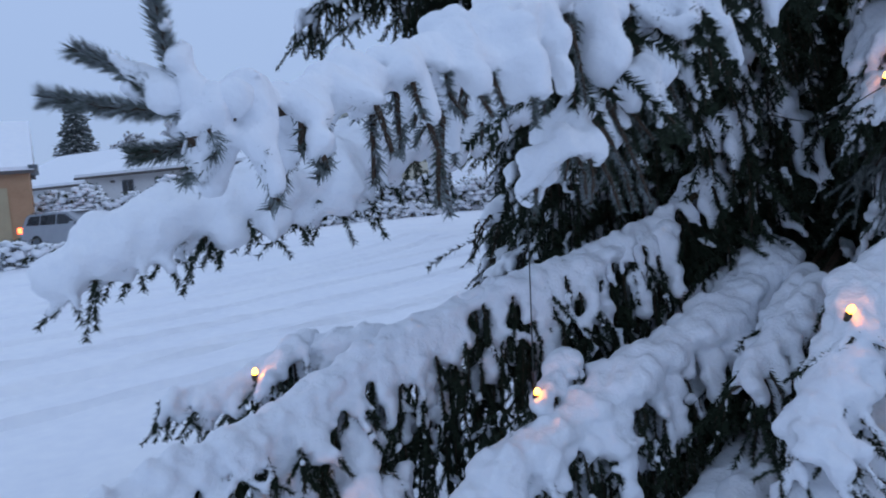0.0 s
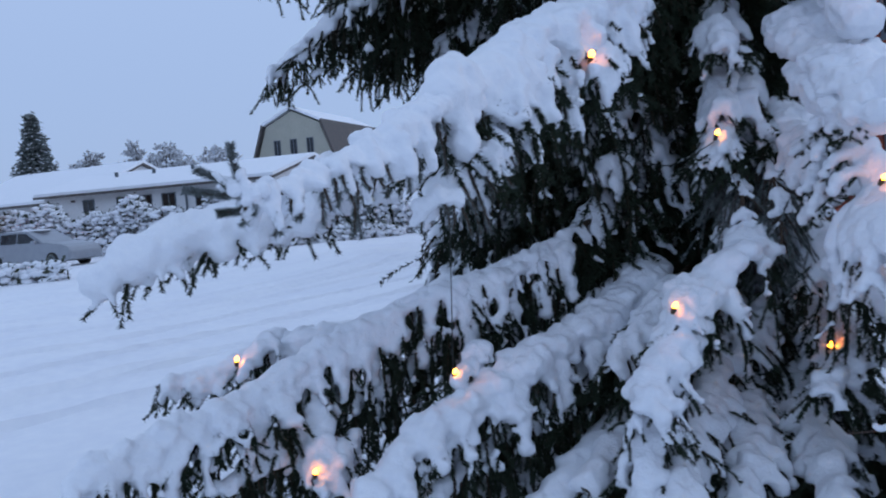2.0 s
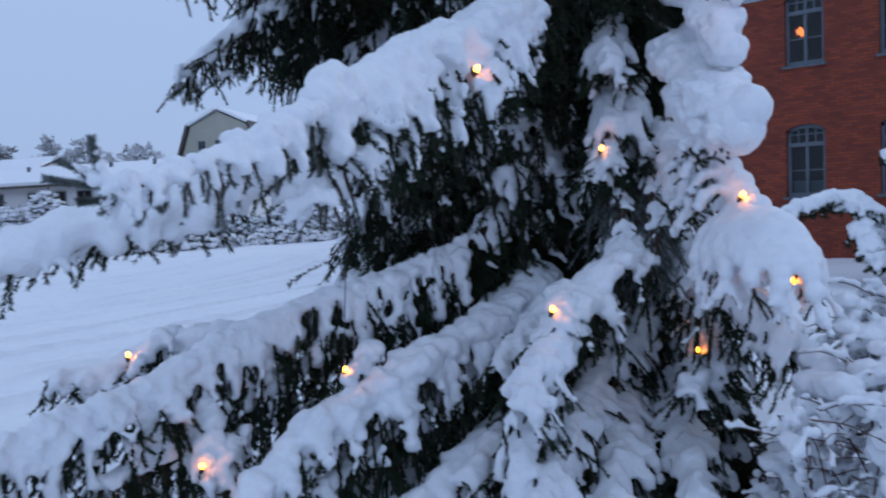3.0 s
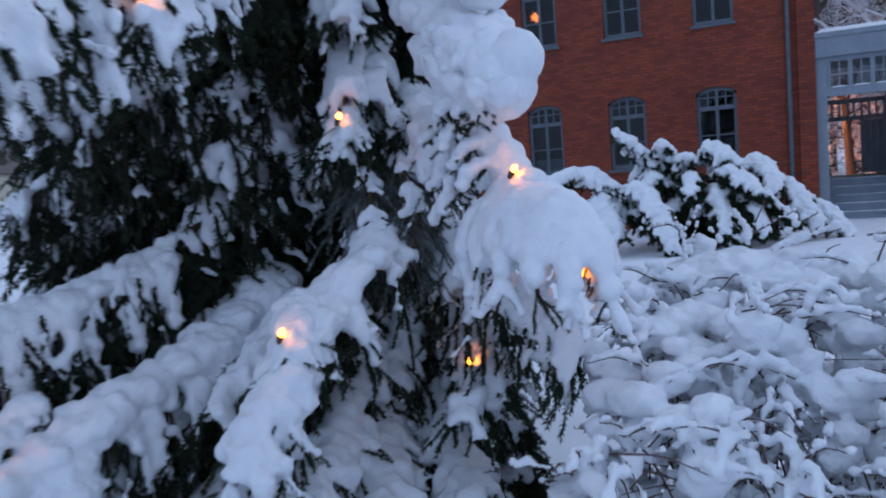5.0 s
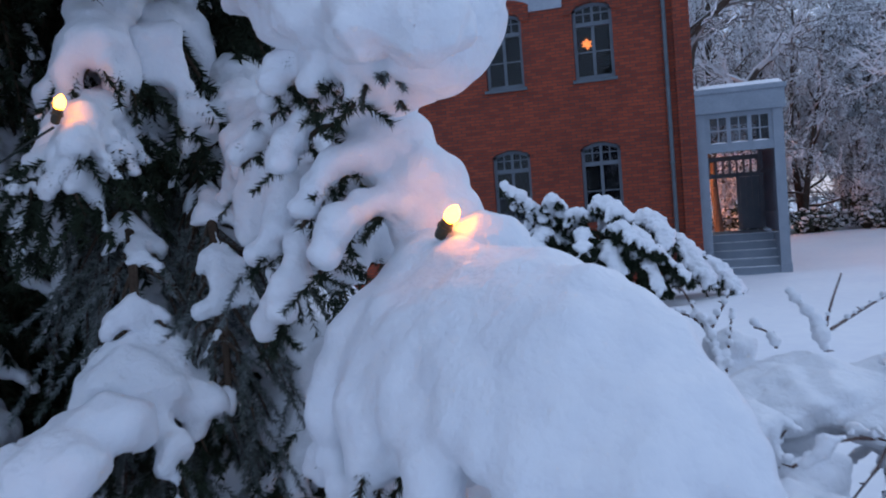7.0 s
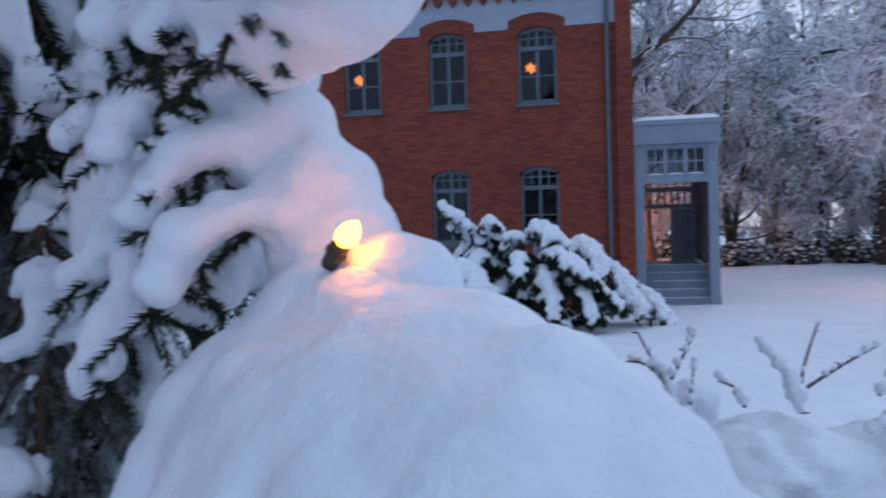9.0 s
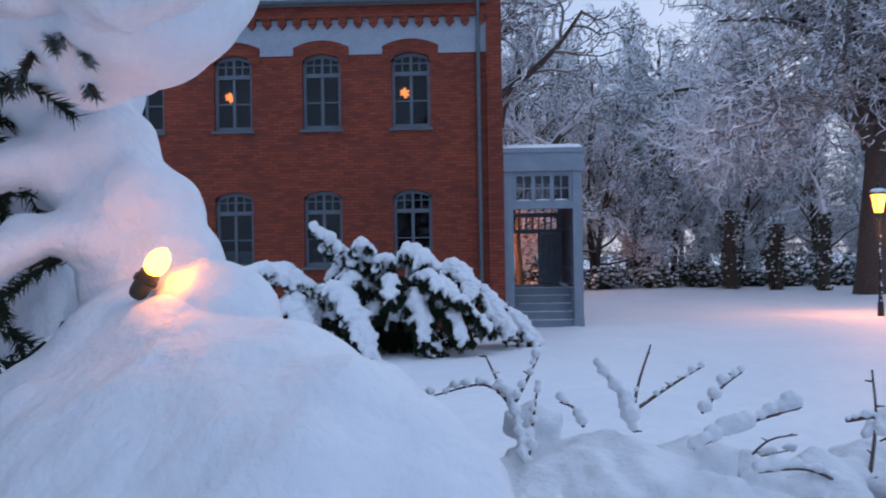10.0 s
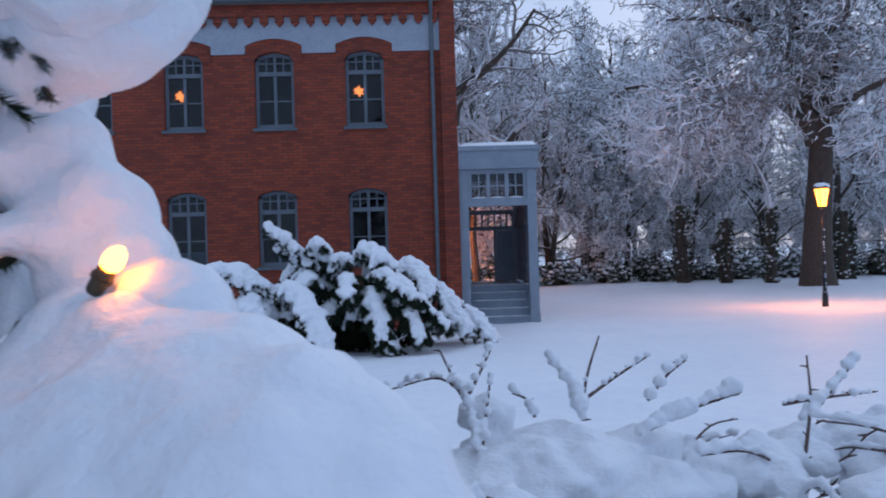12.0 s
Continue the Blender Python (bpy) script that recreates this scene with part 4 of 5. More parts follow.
    core = [B([(0.05, 0, 0.3), (0.6, 0.05 * (k % 3 - 1), 0.22), (1, 0, 0)], reach=0.3, hang=0.55, snow=0.02, seed=150 + k, voxel=0.014, fine=0.9, gap=0.9, spacing=0.05, bare_root=0.85, sublets=4, needle=(0.028, 0.003)) for k in range(3)]
    outer = [B([(0.0, 0, 0.2), (0.6, 0.06 * (k % 3 - 1), 0.12), (1, 0, -0.1)], reach=0.2, hang=0.24, snow=0.04, seed=300 + k, voxel=0.018, fine=0.3, gap=0.3, spacing=0.05, lump=0.01, sublets=1, needle=(0.02, 0.003)) for k in range(5)]
    bake(inner + core + outer)
    used = set()

    def place(src, x, y, z, a, r):
        k = int(rng.integers(0, len(src)))
        m = Matrix.Translation((x, y, z)) @ Matrix.Rotation(a, 4, "Z") @ Matrix.Rotation(rng.normal() * 0.15, 4, "X") @ Matrix.Scale(r, 4)
        if src[k] in used:
            o = copy_thing(src[k], m)
            o.matrix_basis = m
        else:
            used.add(src[k])
            src[k].matrix_basis = m

    for z in np.arange(-0.1, 3.6, 0.11):
        for k in range(12):
            a = radians(-205 + 225 * rng.random())
            r = 0.75 + 0.35 * rng.random() if k < 7 else 0.95 + 0.4 * rng.random()
            d = np.array([math.cos(a), math.sin(a)])
            if clear_of_lawn(TRUNK + d * (r + 0.25)):
                place(core if k < 7 else inner, TRUNK[0], TRUNK[1], z, a, r)
        for _ in range(5):
            a = radians(-195 + 100 * rng.random())
            r = 1.2 + 1.1 * rng.random()
            d = np.array([math.cos(a), math.sin(a)])
            p = TRUNK + d * (r + 0.2) - np.array([0.8, -2.3])
            if -0.81 * p[1] - 0.58 * p[0] < -0.2 and 0.6 < z < 2.5:
                q = TRUNK + d * (r - 1.0)
                place(inner, q[0], q[1], z, a, 1.0)
    for z in np.arange(-0.25, 0.75, 0.09):
        for _ in range(7):
            a = radians(-125 + 83 * rng.random())
            r = 1.2 + (0.8 if a < radians(-80) else 0.3) * rng.random()
            q = TRUNK + np.array([math.cos(a), math.sin(a)]) * (r - 1.0)
            place(inner, q[0], q[1], z, a, 1.0)
    for z in np.arange(2.45, 3.9, 0.12):
        for _ in range(7):
            a = radians(-170 + 85 * rng.random())
            r = 1.3 + 1.15 * rng.random()
            q = TRUNK + np.array([math.cos(a), math.sin(a)]) * (r - 1.0)
            if not (z < 2.75 and r > 1.7 and a > radians(-125)):
                place(inner, q[0], q[1], z, a, 1.0)
    # far side and crown
    for z in np.arange(0.3, 10.3, 0.36):
        full = 2.7 * (1 - (z + 0.3) / 11.2)
        for _ in range(10 if z < 6 else 7):
            a = rng.random() * 2 * math.pi
            d = np.array([math.cos(a), math.sin(a)])
            r = full * (0.85 + 0.25 * rng.random())
            facing = d @ np.array([0.45, -0.89])
            if z < 3.4 and facing > -0.1:
                continue
            if not clear_of_lawn(TRUNK + d * (r + 0.3)):
                r = 0.5
            place(outer, TRUNK[0], TRUNK[1], z, a, r)


build_spruce()


# ---- the string of lights ----
lights = thing("light_string", "outdoor string of warm glowing bulbs on dark cable", "string lights")


def bulb(x, y, z, lean=(0.5, -0.1)):
    g = Geo()
    d = Vector((lean[0], lean[1], 1)).normalized()
    p = Vector((x, y, z))
    hs = [0.0, 0.003, 0.008, 0.013, 0.018, 0.022, 0.024]
    rs = [0.005, 0.0078, 0.0092, 0.0088, 0.0068, 0.0034, 0.0008]
    g.tube([p + d * h for h in hs], rs, 10)
    o = part("bulb", g, BULB, lights, "glowing amber candle bulb", smooth=True)
    g = Geo()
    g.tube([p - d * 0.024, p - d * 0.02, p - d * 0.002, p + d * 0.001], [0.006, 0.0075, 0.0085, 0.006], 10)
    g.tube([p - d * 0.010, p - d * 0.007], [0.010, 0.010], 10)
    part("socket", g, SOCKET, o, "dark plastic socket", smooth=True)
    return p - d * 0.03


SPOTS = [(-0.296, 0.557, 1.394), (-0.945, 0.68, 1.615), (-0.59, 0.80, 0.755), (-0.83, 0.10, 1.0), (-0.87, -0.24, 1.85), (-1.56, -0.29, 0.765), (-1.80, -0.8, 0.47), (-2.25, -0.84, 0.85)]
ends = [bulb(*s, lean=(0.8, -0.3) if k == 0 else (0.5, -0.1)) for k, s in enumerate(SPOTS)]
for k, (x, y, z) in enumerate(SPOTS[1:]):
    bough(spruce, [(x - 0.12, y + 0.28, z + 0.06), (x - 0.05, y + 0.14, z + 0.01), (x + 0.005, y + 0.02, z - 0.05)], reach=0.1, hang=0.12, snow=0.05, seed=600 + k, voxel=0.01)
bulb(-0.36, 0.46, 2.12)
bulb(-0.077, 0.401, 1.097)


def cable(a, b, sag, out=(0.0, 0.0)):
    g = Geo()
    m = [(a[i] + b[i]) / 2 for i in range(3)]
    g.tube(spline([a, (m[0] + out[0], m[1] + out[1], m[2] - sag), b], 0.02), 0.0022, 5)
    part("cable", g, CABLE, lights)


cable((-0.44, 0.62, 1.2), (-0.45, 0.6, 0.9), 0.0)
cable((-0.45, 0.6, 0.9), ends[2], 0.06, (0.05, -0.03))
cable((-1.72, -0.1, 1.45), ends[5], 0.0)
cable(ends[1], (-1.3, 0.6, 1.55), 0.06)


# ---- trees of the yard and the wood ----
def grow(seed, height, r0, first, limbs=9, counts=(8, 7, 5), spread=1.0, droop=0.0, given=(), twig=0.016, lean=(0, 0)):
    """A bare tree: trunk and crown as two meshes, the crown branching three times more."""
    rng = np.random.default_rng(seed)
    trunk, limb, crown = Geo(), Geo(), Geo()
    z = np.linspace(-0.3, height * 0.82, 14)
    k = np.clip(z / height, 0, 1)
    ax = np.stack([lean[0] * k + 0.012 * height * np.sin(z * 0.5 + seed), lean[1] * k + 0.012 * height * np.cos(z * 0.43 + seed * 2), z], 1)
    ax[:, :2] -= ax[0, :2]
    rad = r0 * (1 - 0.8 * k) * (1 + 0.35 * np.exp(-np.clip(z, 0, 99) * 2.5))
    trunk.tube(ax, rad, 12)

    def branch(p, d, length, r, level):
        n = 6 if level < 2 else 4
        pts, q = [np.array(p)], np.array(p)
        dd = d / np.linalg.norm(d)
        for i in range(n):
            dd = dd + rng.normal(size=3) * (0.2 if level < 2 else 0.28) + np.array([0, 0, (0.09 if level == 0 else 0.0) - droop * 0.05 * (i + level)])
            dd /= np.linalg.norm(dd)
            q = q + dd * length / n
            pts.append(q)
        pts = np.array(pts)
        tip = twig * 0.75
        (limb if level == 0 else crown).tube(pts, np.linspace(max(r, tip), max(r * 0.3, tip), n + 1), 6 if level == 0 else (4 if level == 1 else 3), cap=False)
        if level < len(counts):
            for c in range(counts[level]):
                f = 0.2 + 0.8 * (c + rng.random()) / counts[level]
                x = f * n
                i = min(int(x), n - 1)
                b = pts[i] + (pts[i + 1] - pts[i]) * (x - i)
                t = pts[i + 1] - pts[i]
                t /= np.linalg.norm(t)
                side = rng.normal(size=3)
                side -= side @ t * t
                side /= np.linalg.norm(side)
                nd = t * (0.55 + 0.3 * rng.random()) + side * (0.9 + 0.3 * rng.random()) + np.array([0, 0, 0.1 - droop * 0.2])
                branch(b, nd, length * (0.42 + 0.22 * rng.random()) * (1.1 - 0.4 * f), r * 0.42, level + 1)

    for i in range(limbs):
        f = i / max(1, limbs - 1)
        h = first + (height * 0.8 - first) * f
        b = np.array([np.interp(h, z, ax[:, j]) for j in range(3)])
        a = i * 2.4 + rng.random() * 0.8
        up = 0.35 + 0.9 * f
        branch(b, np.array([math.cos(a), math.sin(a), up]), height * 0.42 * spread * (1.1 - 0.55 * f), r0 * 0.42 * (1.1 - 0.6 * f), 0)
    for pts, r in given:
        p = spline(pts, 0.6)
        limb.tube(p, np.linspace(r, r * 0.25, len(p)), 8)
        for c in range(34):
            f = 0.3 + 0.7 * rng.random()
            b = p[int(f * (len(p) - 1))]
            d = rng.normal(size=3)
            branch(b, d + np.array([0, 0, -0.1]), 2.2 + 1.2 * rng.random(), r * 0.22, 1)
    return trunk, limb, crown


def tree_thing(name, label, at, turn=0.0, group="", category="tree", **k):
    t = thing(name, label, category, group)
    trunk, limb, crown = grow(**k)
    part("trunk", trunk, BARK, t, smooth=True)
    part("limbwork", limb, BARK, t, "dark limbs with snow along their tops", smooth=True)
    part("crown", crown, TWIG, t, "fine bare twigs coated with snow", smooth=False)
    t.matrix_world = pose(*at, 0, 0, turn)
    return t


oak = tree_thing("oak_tree", "old bare oak with thick dark trunk and snow-coated branches", (16.46, 32.1, GROUND), seed=4, height=17, r0=0.62, first=9.0, limbs=10, counts=(8, 6, 5), spread=1.1, twig=0.03,
                 given=(([(0, 0, 5.9), (-0.55, -0.35, 8.4), (-0.8, -0.3, 11), (-1.4, -0.3, 14)], 0.34), ([(0.1, -0.1, 6.1), (0.65, -0.3, 8.6), (1.2, -0.2, 11), (1.5, 0, 14)], 0.3), ([(0, 0, 6.3), (-1.3, -0.4, 7.4), (-3.9, -1.0, 8.3), (-5.6, -1.1, 8.5), (-8.2, -1.2, 8.2)], 0.3), ([(0.1, 0, 6.5), (0.8, -0.8, 7.4), (2.4, -1.4, 8.3), (5, -2, 8.9)], 0.26), ([(-0.1, 0, 7.6), (-1.5, -1.0, 9.6), (-4.2, -2, 10.6), (-7.0, -3, 10.4)], 0.24),
                        ([(-4, -1, 8.2), (-5.5, -2.2, 7.6), (-7.5, -3, 6.9)], 0.1), ([(0, 0, 9), (-2.5, 0.5, 11.5), (-6, 0.6, 12.6)], 0.2), ([(-3, -0.8, 7.9), (-4.6, 0.4, 7.0), (-6.4, 0.9, 5.9)], 0.09)))
porch_tree = tree_thing("tall_tree", "tall bare tree with dark limbs and snowy twigs", (1.15, 34.5, GROUND), seed=9, height=19, r0=0.6, first=4.5, limbs=14, counts=(8, 7, 5), spread=0.8, twig=0.028)
WOODS = "snowy trees of the wood behind the lawn"
kinds = [
    tree_thing("woodland_tree", "slim bare woodland tree coated with snow", (7.2, 44.0, GROUND), seed=21, height=14, r0=0.2, first=1.8, limbs=16, counts=(7, 6, 4), spread=0.62, droop=0.5, twig=0.026, group=WOODS),
    tree_thing("woodland_tree", "slim bare woodland tree coated with snow", (11.5, 46.0, GROUND), seed=22, height=16, r0=0.24, first=2.5, limbs=16, counts=(7, 6, 4), spread=0.6, droop=0.3, twig=0.026, group=WOODS),
    tree_thing("woodland_tree", "leaning bare woodland tree coated with snow", (15.0, 43.5, GROUND), seed=23, height=11, r0=0.16, first=1.2, limbs=16, counts=(7, 6, 4), spread=0.7, droop=0.8, twig=0.026, group=WOODS, lean=(1.2, 0.3)),
    tree_thing("woodland_sapling", "low snow-bent sapling at the wood's edge", (9.6, 42.4, GROUND), seed=24, height=6.5, r0=0.08, first=0.5, limbs=16, counts=(6, 5, 4), spread=0.75, droop=0.9, twig=0.024, group=WOODS),
]
wrng = np.random.default_rng(12)
for row, (y, dx, n, tall) in enumerate(((42.8, 2.5, 16, False), (46.5, 3.1, 17, True), (52, 3.6, 17, True), (60, 4.4, 18, True), (70, 5.5, 17, True))):
    for i in range(n):
        x = -3 + i * dx + wrng.normal() * 0.8
        src = kinds[wrng.integers(0, 3)] if tall else kinds[(3, 3, 2, 0)[wrng.integers(0, 4)]]
        s = 0.85 + 0.35 * wrng.random()
        t = copy_thing(src, pose(x, y + wrng.normal() * 1.2, GROUND, 0, 0, wrng.random() * 360))
        t.scale = (s, s, s * (1 + 0.08 * row))


def snow_shrub(seed, w, h, leafy=0.5, clumps=150):
    """A low shrub: a tangle of stems, dark leaves and lumps of snow."""
    rng = np.random.default_rng(seed)
    t = thing("shrub", "low evergreen shrub heaped with snow at the wood's edge", "shrub", "shrubs along the lawn")
    stems, leaves, snow = Geo(), Geo(), Geo()
    C, R = [], []
    for _ in range(26):
        a, r = rng.random() * 6.283, w * math.sqrt(rng.random())
        e = np.array([math.cos(a) * r, math.sin(a) * r * 0.8, h * (0.45 + 0.6 * rng.random()) * (1 - 0.4 * (r / w) ** 2)])
        p = spline([(0.2 * e[0], 0.2 * e[1], -0.05), (0.6 * e[0], 0.6 * e[1], 0.7 * e[2]), e], 0.1)
        stems.tube(p, np.linspace(0.02, 0.008, len(p)), 4, cap=False)
        for _ in range(int(clumps / 26)):
            q = p[int(len(p) * (0.35 + 0.64 * rng.random()))] + rng.normal(size=3) * 0.12
            if rng.random() < 0.7:
                C.append(q + np.array([0, 0, 0.05]))
                s = 0.05 + 0.09 * rng.random()
                R.append((s * 1.25, s * 1.25, s * 0.75))
            for _ in range(int(26 * leafy)):
                c = q + rng.normal(size=3) * 0.1
                u, v = rng.normal(size=3) * 0.05, rng.normal(size=3) * 0.035
                leaves.add([c - u, c + v, c + u, c - v], [(0, 1, 2, 3)])
    part("branchwork", stems, BARK, t)
    part("foliage", leaves, IVY, t, "dark evergreen leaves")
    snow.blobs(np.array(C), np.array(R))
    part("snow", snow, SNOW, t, smooth=True)
    return t


shrubs = [snow_shrub(51, 0.9, 1.5), snow_shrub(52, 1.1, 1.2), snow_shrub(53, 0.7, 1.8, 0.3)]
for i, s in enumerate(shrubs):
    s.matrix_world = pose(5.2 + i * 2.0, 41.4, GROUND)
for i in range(42):
    x = 3.6 + i * 0.85 + wrng.normal() * 0.35
    copy_thing(shrubs[wrng.integers(0, 3)], pose(x, 41.0 + wrng.normal() * 0.7 + 0.6 * (i % 2), GROUND, 0, 0, wrng.random() * 360)).scale = [0.75 + 0.4 * wrng.random()] * 3


def ivy_trunk(x, y, h, r, stems, seed):
    rng = np.random.default_rng(seed)
    t = thing("ivy_trunk", "broken dark tree trunk wrapped in snowy ivy", "tree trunk", "ivy-covered trunks")
    wood, leaves, snow = Geo(), Geo(), Geo()
    for k in range(stems):
        f = 1.0 if k == 0 else 0.6 + 0.35 * rng.random()
        d = np.array([0, 0]) if k == 0 else rng.normal(size=2) * 0.16
        z = np.linspace(-0.2, h * f, 9)
        ax = np.stack([d[0] * (1 + z * 0.7) + (0 if k == 0 else 0.2 * (-1) ** k), d[1] * np.ones(9), z], 1)
        wood.tube(ax, r * (1 - 0.35 * z / h) * (1 if k == 0 else 0.55), 9)
        n = int(420 * f * h / 3)
        zz, a = rng.random(n) * h * f, rng.random(n) * 6.283
        rr = r * (1 if k == 0 else 0.55) * (1.0 + 0.45 * rng.random(n))
        c = np.stack([np.interp(zz, z, ax[:, 0]) + np.cos(a) * rr, np.interp(zz, z, ax[:, 1]) + np.sin(a) * rr, zz], 1)
        u, v = rng.normal(size=(n, 3)) * 0.055, rng.normal(size=(n, 3)) * 0.05
        q = np.stack([c - u, c + v, c + u, c - v], 1).reshape(-1, 3)
        leaves.add(q, np.arange(n)[:, None] * 4 + np.arange(4)[None])
        m = rng.random(n) < 0.10
        snow.blobs(c[m] + (0, 0, 0.03), np.stack([0.045 + 0.05 * rng.random(m.sum())] * 2 + [0.03 + 0.02 * rng.random(m.sum())], 1))
    part("trunk", wood, BARK, t)
    part("ivy", leaves, IVY, t, "dark glossy ivy leaves")
    part("snow", snow, SNOW, t, smooth=True)
    t.location = (x, y, GROUND)


ivy_trunk(13.1, 39.2, 3.9, 0.36, 1, 61)
ivy_trunk(14.7, 37.4, 3.1, 0.27, 3, 62)
ivy_trunk(16.35, 36.2, 3.5, 0.26, 2, 63)
ivy_trunk(20.3, 37.0, 3.3, 0.3, 3, 64)
ivy_trunk(23.2, 37.6, 2.8, 0.24, 2, 65)
snag = thing("snapped_limb", "snapped leaning limb with snow, glowing in lamp light", "branch")
g = Geo()
p = spline([(16.3, 36.0, 3.1), (16.0, 35.8, 4.2), (15.3, 35.6, 5.4), (14.4, 35.5, 6.4)], 0.2)
g.tube(p, np.linspace(0.13, 0.04, len(p)), 7)
srng = np.random.default_rng(8)
for _ in range(46):
    b = p[srng.integers(2, len(p))]
    e = b + srng.normal(size=3) * 0.55 + np.array([-0.2, -0.1, 0.1])
    g.tube(spline([b, (b + e) / 2 + srng.normal(size=3) * 0.12, e], 0.2), 0.022, 4, cap=False)
part("limb", g, TWIG, snag)


# ---- lamp post ----
def lamp_post(x, y, watts):
    l = thing("lamp_post", "black iron lamp post with a glowing orange lantern", "street lamp", at=(x, y, GROUND))
    g = Geo()
    g.tube([(0, 0, -0.1), (0, 0, 0.02), (0, 0, 0.35), (0, 0, 0.4), (0, 0, 0.9), (0, 0, 0.95), (0, 0, 2.7)], [0.09, 0.085, 0.075, 0.055, 0.05, 0.038, 0.03], 12)
    for z in (0.42, 0.95, 1.7, 2.6):
        g.tube([(0, 0, z), (0, 0, z + 0.03)], 0.06, 12)
    part("pole", g, BLACK_METAL, l, smooth=True)
    g = Geo()
    for a in range(4):
        t = a * math.pi / 2 + math.pi / 4
        c, s = math.cos(t), math.sin(t)
        g.tube([(0, 0, 2.66), (c * 0.13, s * 0.13, 2.78)], 0.012, 5)
        g.tube([(c * 0.13, s * 0.13, 2.78), (c * 0.235, s * 0.235, 3.28)], 0.012, 5)
    g.tube([(0, 0, 2.77), (0, 0, 2.79)], [0.15, 0.15], 4)
    g.tube([(0, 0, 3.28), (0, 0, 3.3), (0, 0, 3.42), (0, 0, 3.46)], [0.27, 0.28, 0.1, 0.1], 4)
    g.tube([(0, 0, 3.46), (0, 0, 3.55), (0, 0, 3.6)], [0.05, 0.045, 0.005], 8)
    part("lantern_frame", g, BLACK_METAL, l)
    g = Geo()
    g.tube([(0, 0, 2.8), (0, 0, 3.27)], [0.12, 0.215], 4)
    part("lantern_glass", g, LANTERN, l, "glowing orange lantern glass")
    g = Geo()
    g.blobs([(0, 0, 3.36), (0.06, 0, 3.35), (-0.05, 0.03, 3.36)], [(0.2, 0.2, 0.1), (0.16, 0.15, 0.09), (0.14, 0.16, 0.1)], ICO2)
    part("snow_cap", g, SNOW, l, smooth=True)
    g = Geo()
    rng = np.random.default_rng(2)
    z = rng.random(16) * 2.4 + 0.2
    g.blobs(np.stack([0.02 * np.cos(z * 9), -0.045 + 0 * z, z], 1), np.full((16, 3), 0.022))
    part("clinging_snow", g, SNOW, l, smooth=True)
    glow = new("lantern_glow", bpy.data.lights.new("lantern_glow", "POINT"))
    glow.data.energy, glow.data.color, glow.data.shadow_soft_size = watts, (1.0, 0.30, 0.10), 0.06
    glow.location, glow.parent = (0, 0, 2.56), l


lamp_post(11.1, 21.3, 800)
lamp_post(0.9, 39.4, 1100)

# ---- evergreen bush before the house ----
bush = thing("juniper_bush", "spreading dark juniper bush under thick lumps of snow", "bush")
for k, (pts, sn) in enumerate((
    ([(-1.6, 14.9, -0.2), (-2.1, 14.4, 1.2), (-2.78, 13.9, 2.0)], 0.17),
    ([(-1.5, 14.9, -0.2), (-1.9, 14.4, 1.2), (-1.95, 14.0, 1.72)], 0.15),
    ([(-1.2, 15.2, -0.2), (-0.9, 15.0, 1.0), (-1.1, 14.7, 1.55), (-0.7, 14.2, 1.35)], 0.17),
    ([(-0.9, 15.3, -0.2), (-0.5, 15.2, 1.1), (-0.2, 14.9, 1.2), (0.1, 14.4, 0.75)], 0.17),
    ([(-0.7, 15.4, -0.2), (0.1, 15.3, 0.75), (0.55, 15.0, 0.4), (0.75, 14.7, 0.0)], 0.15),
    ([(-0.6, 15.4, -0.3), (0.6, 15.5, 0.25), (1.05, 15.4, 0.1), (1.3, 15.2, -0.25)], 0.13),
    ([(-1.9, 14.6, -0.2), (-2.9, 13.7, 0.95), (-3.4, 13.3, 1.25), (-4.3, 12.9, 1.0)], 0.16),
    ([(-1.9, 14.5, -0.2), (-2.4, 13.6, 0.85), (-2.1, 13.2, 0.75), (-1.8, 12.9, 0.3), (-1.6, 12.7, -0.2)], 0.16),
    ([(-1.9, 14.5, -0.2), (-3.0, 13.5, 0.7), (-2.9, 13.1, 0.55), (-2.6, 12.8, 0.1)], 0.16),
    ([(-1.5, 14.6, -0.2), (-1.2, 14.1, 0.5), (-0.8, 13.8, 0.2), (-0.6, 13.6, -0.2)], 0.1),
    ([(-1.4, 14.8, 0.0), (-1.6, 14.4, 1.1), (-1.5, 14.1, 1.4)], 0.15),
)):
    bough(bush, pts, reach=0.42, hang=0.34, snow=sn * 0.85, seed=500 + k, voxel=0.026, fine=0.3, gap=0.05, spacing=0.085, lump=0.06, smooth=3, bare_root=0.28, finger=2.1, sublets=3, needle=(0.06, 0.008))

brng = np.random.default_rng(41)
for k in range(16):
    a = brng.random() * 2 * math.pi
    cx, cy = -1.35 + brng.normal() * 0.3, 14.6
    tip = (cx + math.cos(a) * (0.9 + 0.9 * brng.random()), cy + math.sin(a) * (0.8 + 0.6 * brng.random()), -0.1 + 1.0 * brng.random())
    top = ((cx + tip[0]) / 2, (cy + tip[1]) / 2, 0.55 + tip[2] * 0.6 + 0.4 * brng.random())
    bough(bush, [(cx, cy, -0.2), top, tip], reach=0.4, hang=0.3, snow=0.11, seed=540 + k, voxel=0.03, fine=0.35, gap=0.2, spacing=0.09, lump=0.06, smooth=3, bare_root=0.3, finger=1.6, sublets=3, needle=(0.07, 0.012))


